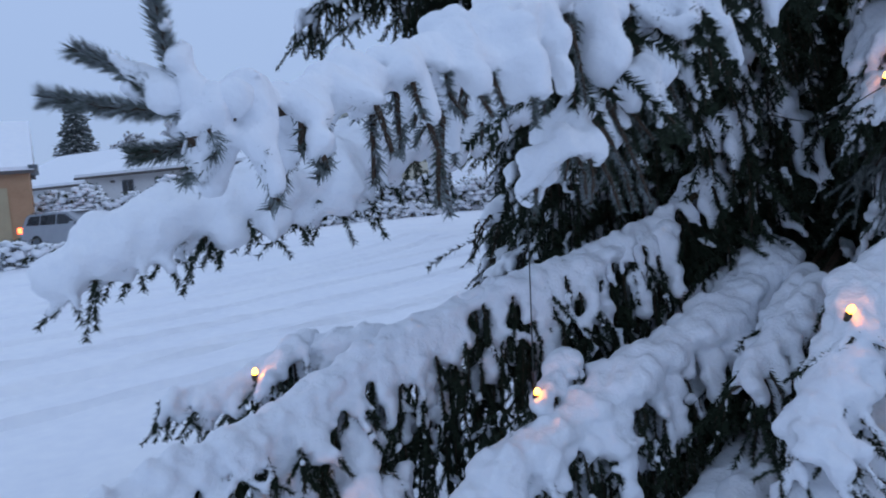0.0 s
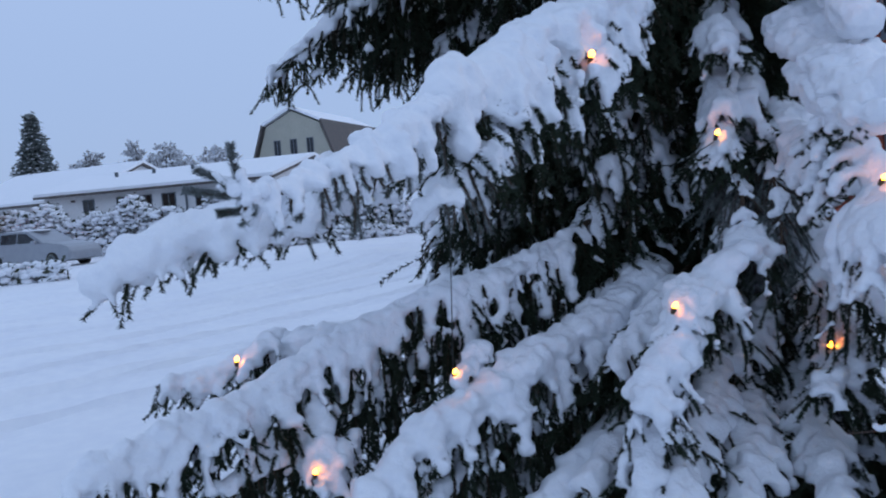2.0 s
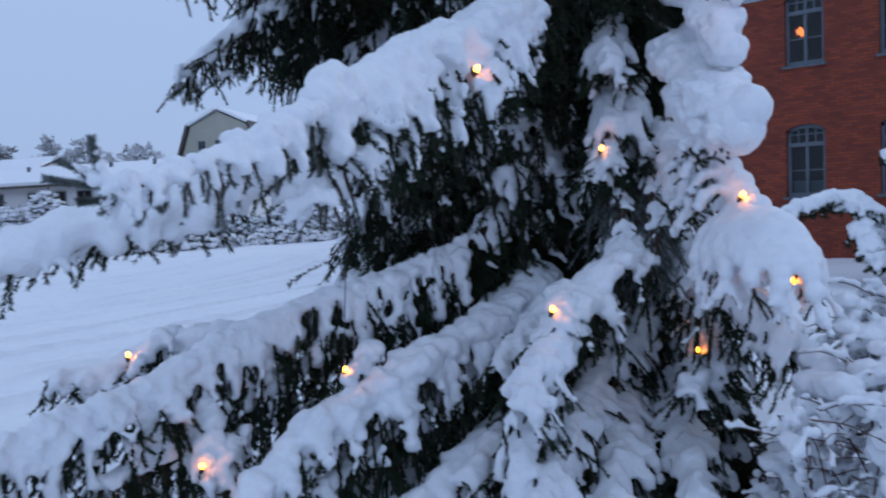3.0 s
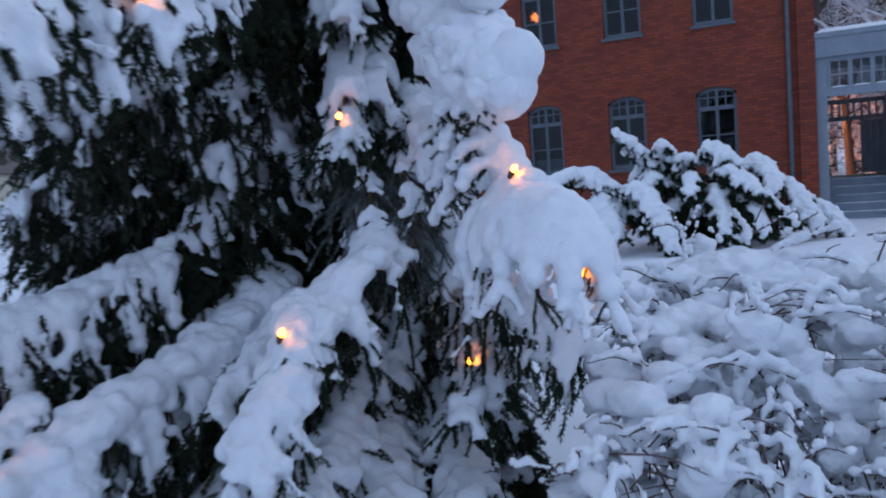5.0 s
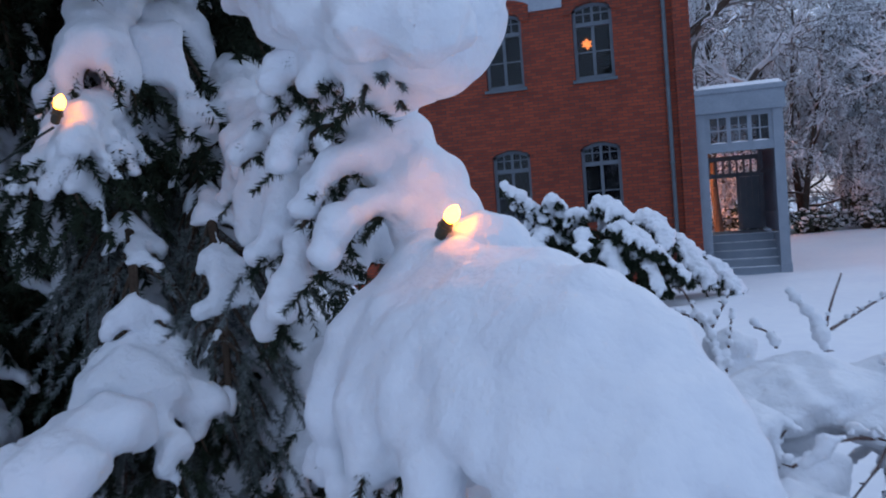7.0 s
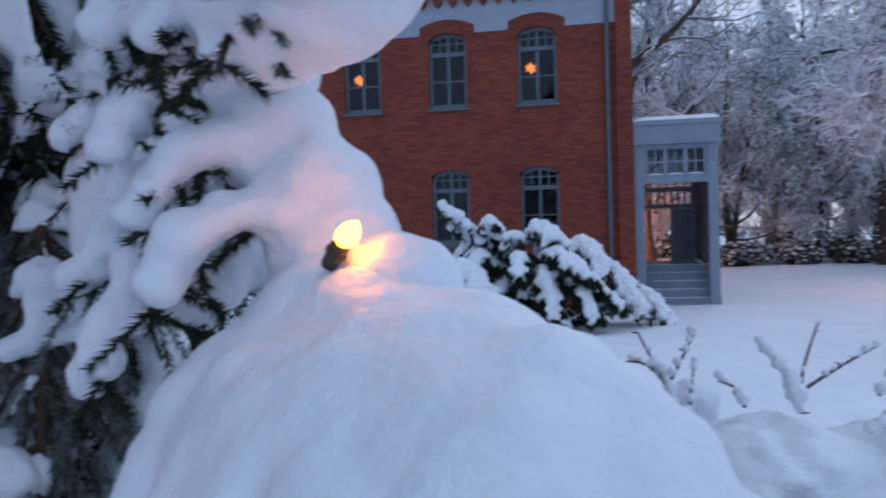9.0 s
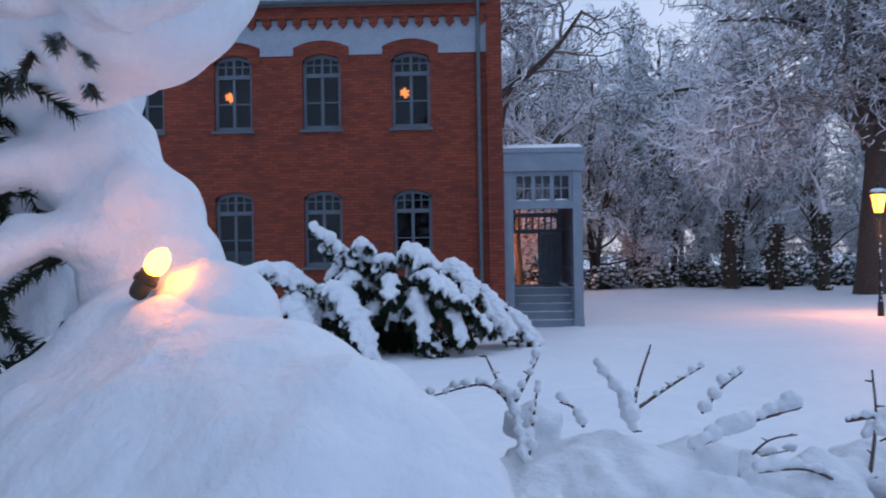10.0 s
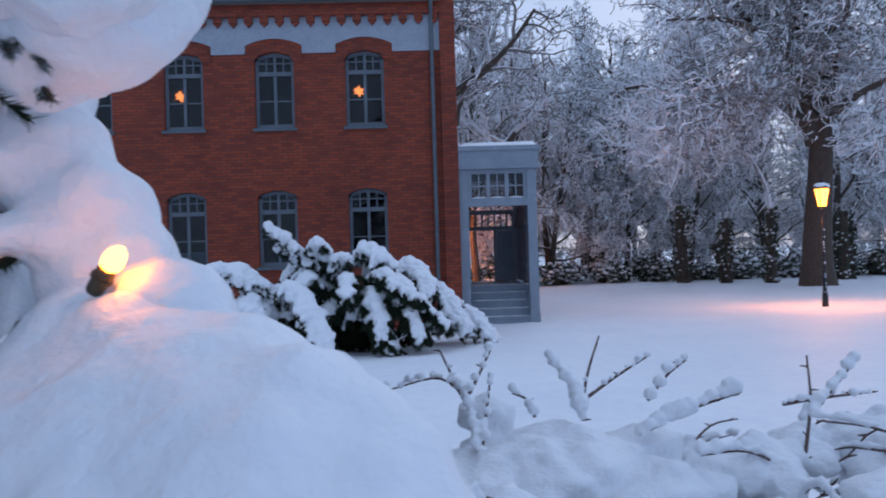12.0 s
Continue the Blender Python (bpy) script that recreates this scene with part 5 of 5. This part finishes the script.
# ---- the snowed-up bare shrub beside the path ----
def thorny(g, C, R, rng, pts, r=0.006, snow=0.02, cover=0.6):
    """One stem with short spurs and a roll of snow on part of it."""
    p = spline(pts, 0.02)
    n = len(p)
    g.tube(p, np.linspace(r, r * 0.45, n), 5, cap=False)
    on = rng.random() < 0.9
    for i in range(n):
        if i % 2 == 0 and rng.random() < 0.6:
            d = rng.normal(size=3)
            d[2] = abs(d[2]) * 0.4
            d *= 0.016 / np.linalg.norm(d)
            g.tube([p[i], p[i] + d], [r * 0.6, r * 0.25], 4, cap=False)
        if rng.random() < 0.12:
            on = rng.random() < cover
        if on:
            s = snow * (0.55 + 0.8 * rng.random())
            C.append(p[i] + np.array([0, 0, s * 0.65]) + rng.normal(size=3) * s * 0.2)
            R.append((s, s, s * 0.9))


def path_shrub():
    sh = thing("bare_shrub", "thorny bare shrub buried under cushions of snow", "shrub", at=(-0.03, 0.02, 0.0))
    rng = np.random.default_rng(91)
    g, C, R = Geo(), [], []
    for _ in range(480):
        bx, by = -0.15 + 2.1 * rng.random(), 0.15 + 1.8 * rng.random()
        a = rng.random() * 2 * math.pi
        out = 0.12 + 0.35 * rng.random()
        ex, ey = bx + math.cos(a) * out, by + math.sin(a) * out
        top = shrub_top(ex, ey)
        if top < -0.2:
            continue
        z = GROUND + (top - GROUND) * (0.45 + 0.55 * rng.random())
        pts = [(bx, by, GROUND + 0.1), (bx * 0.7 + ex * 0.3 + rng.normal() * 0.06, by * 0.7 + ey * 0.3, GROUND + (z - GROUND) * 0.55), (ex, ey, z), (ex + math.cos(a) * 0.12, ey + math.sin(a) * 0.12, z - 0.04 + 0.05 * rng.random())]
        thorny(g, C, R, rng, pts, 0.005, 0.019, 0.62)
        for _ in range(3):
            b = np.array(pts[2]) + rng.normal(size=3) * 0.03
            e = b + rng.normal(size=3) * (0.12, 0.12, 0.05)
            thorny(g, C, R, rng, [b, (b + e) / 2 + (0, 0, 0.02), e], 0.0032, 0.015, 0.7)
    # cushions
    for _ in range(190):
        x, y = -0.2 + 2.2 * rng.random(), 0.12 + 1.8 * rng.random()
        t = shrub_top(x, y)
        if t < -0.2:
            continue
        z = t - 0.05 - 0.5 * rng.random() ** 2
        s = 0.03 + 0.042 * rng.random()
        for _ in range(3):
            C.append(np.array([x, y, z]) + rng.normal(size=3) * s * 0.5)
            R.append((s * 1.2, s * 1.2, s * 0.75))
    # broad cushions that lie on the top
    for x, y, z, w, d, h in ((0.28, 1.42, 1.01, 0.2, 0.16, 0.075), (0.14, 1.36, 0.99, 0.14, 0.14, 0.06), (0.42, 1.34, 0.97, 0.16, 0.13, 0.06), (0.62, 1.42, 0.99, 0.10, 0.1, 0.07), (0.02, 1.38, 0.98, 0.08, 0.1, 0.05), (0.75, 1.5, 1.0, 0.09, 0.1, 0.05), (0.95, 1.5, 0.98, 0.18, 0.16, 0.08)):
        for _ in range(14):
            C.append(np.array([x, y, z - 0.03]) + rng.normal(size=3) * (w * 0.4, d * 0.4, h * 0.25))
            R.append((w * 0.5, d * 0.5, h * 0.75))
    # shoots that stand out of the snow
    C2, R2 = [], []
    T = lambda *p, snow=0.014, cover=0.45: thorny(g, C2, R2, rng, p, 0.0042, snow * 0.85, min(0.95, cover + 0.35))
    T((0.09, 1.42, 0.98), (0.075, 1.5, 1.08), (0.02, 1.56, 1.135), (-0.09, 1.56, 1.115), snow=0.014, cover=0.75)
    T((0.075, 1.5, 1.09), (0.045, 1.55, 1.14), (0.02, 1.6, 1.19), cover=0.5)
    T((0.07, 1.5, 1.1), (0.1, 1.55, 1.14), (0.13, 1.58, 1.19), cover=0.4)
    T((0.09, 1.42, 0.99), (0.11, 1.5, 1.07), (0.125, 1.54, 1.14), cover=0.5)
    T((0.31, 1.5, 1.05), (0.33, 1.56, 1.12), (0.37, 1.6, 1.21), snow=0.008, cover=0.3)
    T((0.31, 1.5, 1.05), (0.29, 1.56, 1.12), (0.26, 1.6, 1.165), snow=0.022, cover=0.8)
    T((0.32, 1.52, 1.09), (0.4, 1.56, 1.13), (0.47, 1.58, 1.165), snow=0.01, cover=0.5)
    T((0.44, 1.48, 1.09), (0.5, 1.54, 1.13), (0.55, 1.57, 1.155), snow=0.016, cover=0.7)
    T((0.40, 1.4, 1.04), (0.5, 1.43, 1.075), (0.62, 1.45, 1.105), snow=0.022, cover=0.7)
    T((0.21, 1.5, 1.06), (0.2, 1.53, 1.09), (0.17, 1.55, 1.10), cover=0.5)
    T((0.72, 1.4, 0.98), (0.76, 1.45, 1.08), (0.77, 1.48, 1.17), snow=0.02, cover=0.85)
    T((0.76, 1.44, 1.06), (0.84, 1.48, 1.12), (0.88, 1.5, 1.15), snow=0.016, cover=0.6)
    T((0.70, 1.44, 1.08), (0.78, 1.46, 1.085), (0.9, 1.48, 1.09), snow=0.012, cover=0.5)
    part("branchwork", g, THORN, sh, "brown thorny stems")
    q = Geo()
    q.blobs(np.array(C), np.array(R))
    o = part("snow", q, SNOW, sh, smooth=True)
    fuse(o, 0.008, 4, 0.014)
    q = Geo()
    q.blobs(np.array(C2), np.array(R2))
    o = part("shoot_snow", q, SNOW, sh, "rolls of snow on the upright shoots", smooth=True)
    fuse(o, 0.004, 4, 0.006)


def shrub_top(x, y):
    """Height of the shrub's outline over the plan."""
    near = smoothstep(-0.1, 1.2, y)
    return -0.3 + 1.32 * smoothstep(-0.42, 0.02, x) * smoothstep(-0.15, 0.15, y) * (0.72 + 0.28 * near) * smoothstep(2.3, 1.6, y) - 0.12 * smoothstep(1.0, 2.0, x)


THORN = material("thorny_stems", (0.07, 0.038, 0.034), 0.85, second=(0.15, 0.10, 0.085), scale=40)
path_shrub()


# ---- across the yard: street, houses, hedges, car ----
def gabled(name, label, at, turn, w, d, h, rise, wall, over=0.4, snow=0.18):
    """A house with a snow-covered saddle roof; the front faces -y before turning, the ridge runs along x."""
    t = thing(name, label, "house")
    g = Geo()
    g.box(-w / 2, w / 2, 0, d, -0.6, h)
    for s in (-1, 1):
        g.prism([(s * w / 2, 0, h), (s * w / 2, d, h), (s * w / 2, d / 2, h + rise)][::s], [(s * (w / 2 - 0.3), 0, h), (s * (w / 2 - 0.3), d, h), (s * (w / 2 - 0.3), d / 2, h + rise)][::s])
    part("wall", g, wall, t)
    k = rise / (d / 2)
    for mat, nm, lift, o, th in ((SLATE, "roof", 0.02, over, 0.14), (SNOW, "roof_snow", 0.165, over - 0.03, snow)):
        g = Geo()
        for s in (1, -1):
            e, m = (-o, d / 2) if s == 1 else (d + o, d / 2)
            ze = h - k * o + lift
            zm = h + rise + lift
            x0, x1 = -w / 2 - 0.25, w / 2 + 0.25
            lo = [(x0, e, ze), (x1, e, ze), (x1, m, zm), (x0, m, zm)]
            hi = [(x, y, z + th) for x, y, z in lo]
            g.prism(hi[::s], lo[::s])
        part(nm, g, mat, t)
    t.matrix_world = pose(*at, 0, 0, turn)
    return t


def simple_window(parent, x, z, w, h, y=-0.02):
    f = Geo()
    for q in ((x - w / 2 - 0.06, x - w / 2, z, z + h), (x + w / 2, x + w / 2 + 0.06, z, z + h), (x - w / 2 - 0.06, x + w / 2 + 0.06, z + h, z + h + 0.06), (x - w / 2 - 0.06, x + w / 2 + 0.06, z - 0.06, z), (x - 0.03, x + 0.03, z, z + h)):
        f.box(q[0], q[1], y - 0.03, y + 0.01, q[2], q[3])
    o = part("window", f, FRAME_PAINT, parent)
    f = Geo()
    f.box(x - w / 2, x + w / 2, y - 0.008, y + 0.002, z, z + h)
    part("pane", f, CAR_GLASS, o)


# long low white house
low = gabled("low_house", "long low whitewashed house with a snow-covered roof", (-44.6, 16.4, 0.0), 26.0, 17, 8, 3.45, 1.05, WHITE_WALL, 0.6)
for x, w in ((-4.9, 0.8), (-2.2, 0.9), (-0.5, 0.8), (1.2, 0.9), (3.6, 0.9), (6.0, 0.9)):
    simple_window(low, x, 1.75, w, 1.25)
g = Geo()
for x in (-5, -2, 1, 4):
    g.tube([(x, 2.6, 4.0), (x, 2.6, 4.75)], 0.11, 8)
part("vent", g, ZINC, low)
g = Geo()
g.tube([(2.5, -0.1, 3.3), (2.5, -0.1, 0.0)], 0.06, 8)
part("downpipe", g, ZINC, low)
wing = gabled("white_house_wing", "white house wing behind the hedge, roof deep in snow", (-56.5, 12.0, 0.0), 20.0, 13, 10, 3.2, 2.1, WHITE_WALL, 0.6)
# ochre building with a beige door
ochre = gabled("ochre_building", "ochre plastered building with a steep snowy roof", (-42.5, 3.0, 0.0), 77.0, 8.6, 7.5, 3.55, 2.4, OCHRE, 0.3)
g = Geo()
g.box(0.6, 3.3, -0.06, -0.005, -0.1, 2.75)
part("door", g, DOOR_PAINT, ochre, "beige painted door panel")
g = Geo()
g.box(4.3, 4.72, -0.35, 7.8, 3.6, 3.78)
part("verge", g, ZINC, ochre)
# cream house with a mansard gable, far behind
cream = thing("mansard_house", "cream house with a tall mansard gable and narrow windows", "house")
g = Geo()
front = [(-4.2, 0, -1), (4.2, 0, -1), (4.2, 0, 4.6), (2.6, 0, 9.0), (0.0, 0, 10.2), (-2.6, 0, 9.0), (-4.2, 0, 4.6)]
g.prism(front, [(x, 12, z) for x, y, z in front])
part("wall", g, CREAM_WALL, cream)
for s in (1, -1):
    for k, (p, q) in enumerate((((4.5, 4.2), (2.75, 9.1)), ((2.75, 9.1), (0, 10.4)))):
        g = Geo()
        o = [(s * p[0], -0.3, p[1]), (s * q[0], -0.3, q[1]), (s * q[0], 12.3, q[1]), (s * p[0], 12.3, p[1])]
        g.prism([(x + s * 0.16, y, z + 0.16) for x, y, z in o][::s], [(x, y, z + 0.005) for x, y, z in o][::s])
        part("roof", g, SNOW if k else SLATE, cream)
for x in (-1.6, 0.0, 1.6):
    simple_window(cream, x, 5.8, 0.55, 1.9)
cream.matrix_world = pose(-58.6, 35.2, 0, 0, 0, 30)


def far_tree(seed, at, h, name="distant_tree", label="distant bare tree dusted with snow"):
    return tree_thing(name, label, at, seed=seed, height=h, r0=0.22, first=1.5, limbs=14, counts=(7, 6, 4), spread=0.75, twig=0.075, group="distant trees")


ft = far_tree(71, (-83, 31.0, 0), 10.5)
for x, y, s in ((-80, 33.5, 0.95), (-84.5, 26.5, 0.9), (-76, 36, 0.85), (-84, 22, 0.8), (-70, 40, 0.8), (-62, 30, 0.75)):
    c = copy_thing(ft, pose(x, y, 0, 0, 0, x * 37))
    c.scale = (s * 1.2, s * 1.2, s)
near_bare = tree_thing("bare_tree", "small bare snowy tree by the street", (-36.5, 2.2, 0), seed=73, height=6.5, r0=0.12, first=0.8, limbs=14, counts=(7, 6, 4), spread=0.75, twig=0.02)


def far_spruce(at, h):
    t = thing("distant_spruce", "distant snow-dusted spruce with a pointed top", "tree")
    rng = np.random.default_rng(6)
    g, s = Geo(), Geo()
    tr = Geo()
    tr.tube([(0, 0, -0.3), (0, 0, h)], [0.25, 0.02], 8)
    part("trunk", tr, BARK, t)
    for z in np.arange(1.0, h - 0.1, 0.32):
        rad = 0.34 * (h - z) ** 0.95 + 0.15
        for k in range(11):
            a = rng.random() * 6.283
            r = rad * (0.7 + 0.45 * rng.random())
            d = np.array([math.cos(a), math.sin(a), 0])
            for f in np.linspace(0.25, 1, 5):
                c = d * r * f + np.array([0, 0, z - 0.28 * r * f ** 1.5])
                for _ in range(7):
                    q = c + rng.normal(size=3) * 0.16
                    u, v = d * 0.2 + rng.normal(size=3) * 0.07, rng.normal(size=3) * 0.06
                    g.add([q - u, q + v, q + u, q - v], [(0, 1, 2, 3)])
                if rng.random() < 0.55:
                    s.blobs([c + (0, 0, 0.06)], [(0.16, 0.16, 0.06)])
    part("foliage", g, NEEDLE_RIME, t, "dark green needles grey with rime")
    part("snow", s, SNOW, t, smooth=True)
    t.location = at


far_spruce((-76.4, 19.1, 0), 11.9)


def hedge(name, label, p, q, h, thick, seed, dense=1.0):
    """A hedge between two points: dark leaves and twigs, with clumps of snow over them."""
    rng = np.random.default_rng(seed)
    t = thing(name, label, "hedge")
    p, q = np.array(p), np.array(q)
    L = np.linalg.norm(q - p)
    d = (q - p) / L
    nrm = np.array([-d[1], d[0]])
    n = int(L * h * 95 * dense)
    u, w, z = rng.random(n) * L, (rng.random(n) - 0.5) * thick, h * rng.random(n) ** 0.8
    z = z * (0.86 + 0.14 * np.sin(u * 1.3 + seed) + 0.1 * np.sin(u * 3.1))
    gz = ground_z(p[0], p[1]) - 0.05
    c = np.stack([p[0] + d[0] * u + nrm[0] * w, p[1] + d[1] * u + nrm[1] * w, gz + z], 1)
    s = Geo()
    r = 0.075 + 0.10 * rng.random(n)
    m = rng.random(n) < 0.9
    s.blobs(c[m], np.stack([r[m] * 1.3, r[m] * 1.3, r[m] * 0.7], 1))
    lf = Geo()
    k = int(n * 1.5)
    i = rng.integers(0, n, k)
    cc = c[i] + rng.normal(size=(k, 3)) * 0.12
    a, b = rng.normal(size=(k, 3)) * 0.07, rng.normal(size=(k, 3)) * 0.04
    lf.add(np.stack([cc - a, cc + b, cc + a, cc - b], 1).reshape(-1, 3), np.arange(k)[:, None] * 4 + np.arange(4)[None])
    st = Geo()
    for x in np.arange(0.2, L, 0.5):
        b = p + d * x
        st.tube([(b[0], b[1], gz - 0.05), (b[0] + 0.05, b[1], gz + h * 0.7)], [0.03, 0.012], 5)
    part("stems", st, BARK, t)
    part("foliage", lf, IVY, t, "dark hedge twigs and leaves")
    part("snow", s, SNOW, t, smooth=True)


hedge("tall_hedge", "tall dense hedge thickly covered with snow", (-43.0, 8.0), (-34.0, 17.5), 2.7, 1.6, 81)
hedge("tall_hedge", "tall snowy hedge beside the street", (-34.0, 17.5), (-28.5, 26), 1.9, 1.4, 82)
hedge("low_hedge", "low clipped hedge along the street under snow", (-27.0, -1.5), (-25.4, 5.6), 0.75, 0.9, 83, 1.3)
hedge("low_hedge", "low snowy hedge along the yard's far edge", (-30.5, 10.5), (-29.0, 22.0), 0.7, 0.8, 84)


def street_post(x, y, h):
    t = thing("street_post", "thin grey metal post by the low hedge", "post", "street posts")
    g = Geo()
    g.tube([(0, 0, -0.2), (0, 0, h)], 0.035, 8)
    g.tube([(0, 0, h), (0, 0, h + 0.02)], 0.05, 8)
    part("pole", g, ZINC, t, smooth=True)
    t.location = (x, y, float(ground_z(x, y)))


for x, y, h in ((-25.2, 2.5, 1.4), (-26.5, 1.6, 2.6), (-27.2, 2.2, 2.5)):
    street_post(x, y, h)
panel = thing("slat_panel", "small grey slatted fence panel by the hedge", "fence panel")
for k in range(6):
    g = Geo()
    g.box(-0.5, 0.5, -0.02, 0.02, 0.1 + 0.19 * k, 0.24 + 0.19 * k)
    part("slat", g, WHITE_WALL, panel)
for x in (-0.47, 0.47):
    g = Geo()
    g.box(x - 0.03, x + 0.03, 0.021, 0.06, -0.1, 1.3)
    part("post", g, ZINC, panel)
panel.matrix_world = pose(-33.6, 6.9, -0.06, 0, 0, 70)


def estate_car():
    c = thing("estate_car", "silver estate car with lit red tail lights", "car")
    prof = [(-2.28, 0.35), (-2.32, 0.62), (-2.26, 0.95), (-2.12, 1.02), (-1.98, 1.38), (-1.8, 1.46), (-0.2, 1.5), (0.15, 1.47), (1.0, 1.0), (1.9, 0.9), (2.2, 0.78), (2.3, 0.6), (2.28, 0.3), (1.85, 0.22), (-1.9, 0.22)]
    bm = bmesh.new()
    rows = []
    for y, k in ((-0.86, 0.0), (-0.80, 1.0), (0.80, 1.0), (0.86, 0.0)):
        row = []
        for x, z in prof:
            tuck = 0.16 * max(0.0, (z - 0.95) / 0.55)
            row.append(bm.verts.new((x * (0.985 if k == 0 else 1), y * (1 - tuck), z * (1 if k else 0.995))))
        rows.append(row)
    m = len(prof)
    for a, b in zip(rows[:-1], rows[1:]):
        for i in range(m):
            bm.faces.new((a[i], b[i], b[(i + 1) % m], a[(i + 1) % m]))
    bm.faces.new(rows[0][::1])
    bm.faces.new(rows[-1][::-1])
    bmesh.ops.recalc_face_normals(bm, faces=bm.faces)
    bmesh.ops.bevel(bm, geom=[e for e in bm.edges if len(e.link_faces) == 2 and e.calc_face_angle() > 0.4], offset=0.03, segments=2, affect="EDGES")
    me = bpy.data.meshes.new("body")
    bm.to_mesh(me)
    bm.free()
    me.materials.append(CAR_PAINT)
    body = new("body", me)
    body.parent = c

    def side(zz):
        return 0.86 * (1 - 0.16 * max(0.0, (zz - 0.95) / 0.55)) + 0.012

    for s in (-1, 1):
        for poly in ([(-1.88, 1.02), (-1.2, 1.02), (-1.2, 1.38), (-1.72, 1.37)], [(-1.12, 1.02), (-0.35, 1.02), (-0.35, 1.41), (-1.12, 1.39)], [(-0.27, 1.02), (0.75, 1.02), (0.1, 1.40), (-0.27, 1.41)]):
            g = Geo()
            f = [(x, -s * side(z), z) for x, z in poly]
            g.prism(f[::-s] if s < 0 else f, [(x, y + s * 0.02, z) for x, y, z in (f[::-s] if s < 0 else f)])
            part("side_window", g, CAR_GLASS, c)
        g = Geo()
        g.tube([(-1.7, -s * 0.66, 1.52), (-0.2, -s * 0.66, 1.545)], 0.018, 6)
        part("roof_rail", g, BLACK_METAL, c)
        g = Geo()
        g.box(-2.345, -2.12, min(-s * 0.5, -s * 0.875), max(-s * 0.5, -s * 0.875), 0.74, 0.96)
        part("tail_light", g, TAIL, c, "lit red tail light")
        g = Geo()
        g.box(0.55, 0.75, min(-s * 0.86, -s * 1.0), max(-s * 0.86, -s * 1.0), 0.98, 1.1)
        part("wing_mirror", g, CAR_PAINT, c)
        for x in (-1.4, 1.4):
            g = Geo()
            g.tube([(x, -s * 0.68, 0.31), (x, -s * 0.7, 0.31), (x, -s * 0.86, 0.31), (x, -s * 0.88, 0.31)], [0.27, 0.31, 0.31, 0.28], 20)
            w = part("wheel", g, TYRE, c, smooth=False)
            g = Geo()
            g.tube([(x, -s * 0.875, 0.31), (x, -s * 0.89, 0.31)], [0.2, 0.17], 16)
            part("rim", g, ZINC, w)
    g = Geo()
    g.prism([(-2.02, -0.62, 1.36), (-2.02, 0.62, 1.36), (-2.14, 0.7, 1.05), (-2.14, -0.7, 1.05)], [(-2.0, -0.62, 1.36), (-2.0, 0.62, 1.36), (-2.12, 0.7, 1.05), (-2.12, -0.7, 1.05)])
    part("rear_window", g, CAR_GLASS, c)
    g = Geo()
    g.blobs([(-1.0 + 0.3 * k, 0.0, 1.49) for k in range(4)], [(0.5, 0.55, 0.05)] * 4, ICO2)
    part("roof_snow", g, SNOW, c, smooth=True)
    return c


car = estate_car()
car.matrix_world = pose(-33.4, 7.0, -0.06, 0, 0, 29)
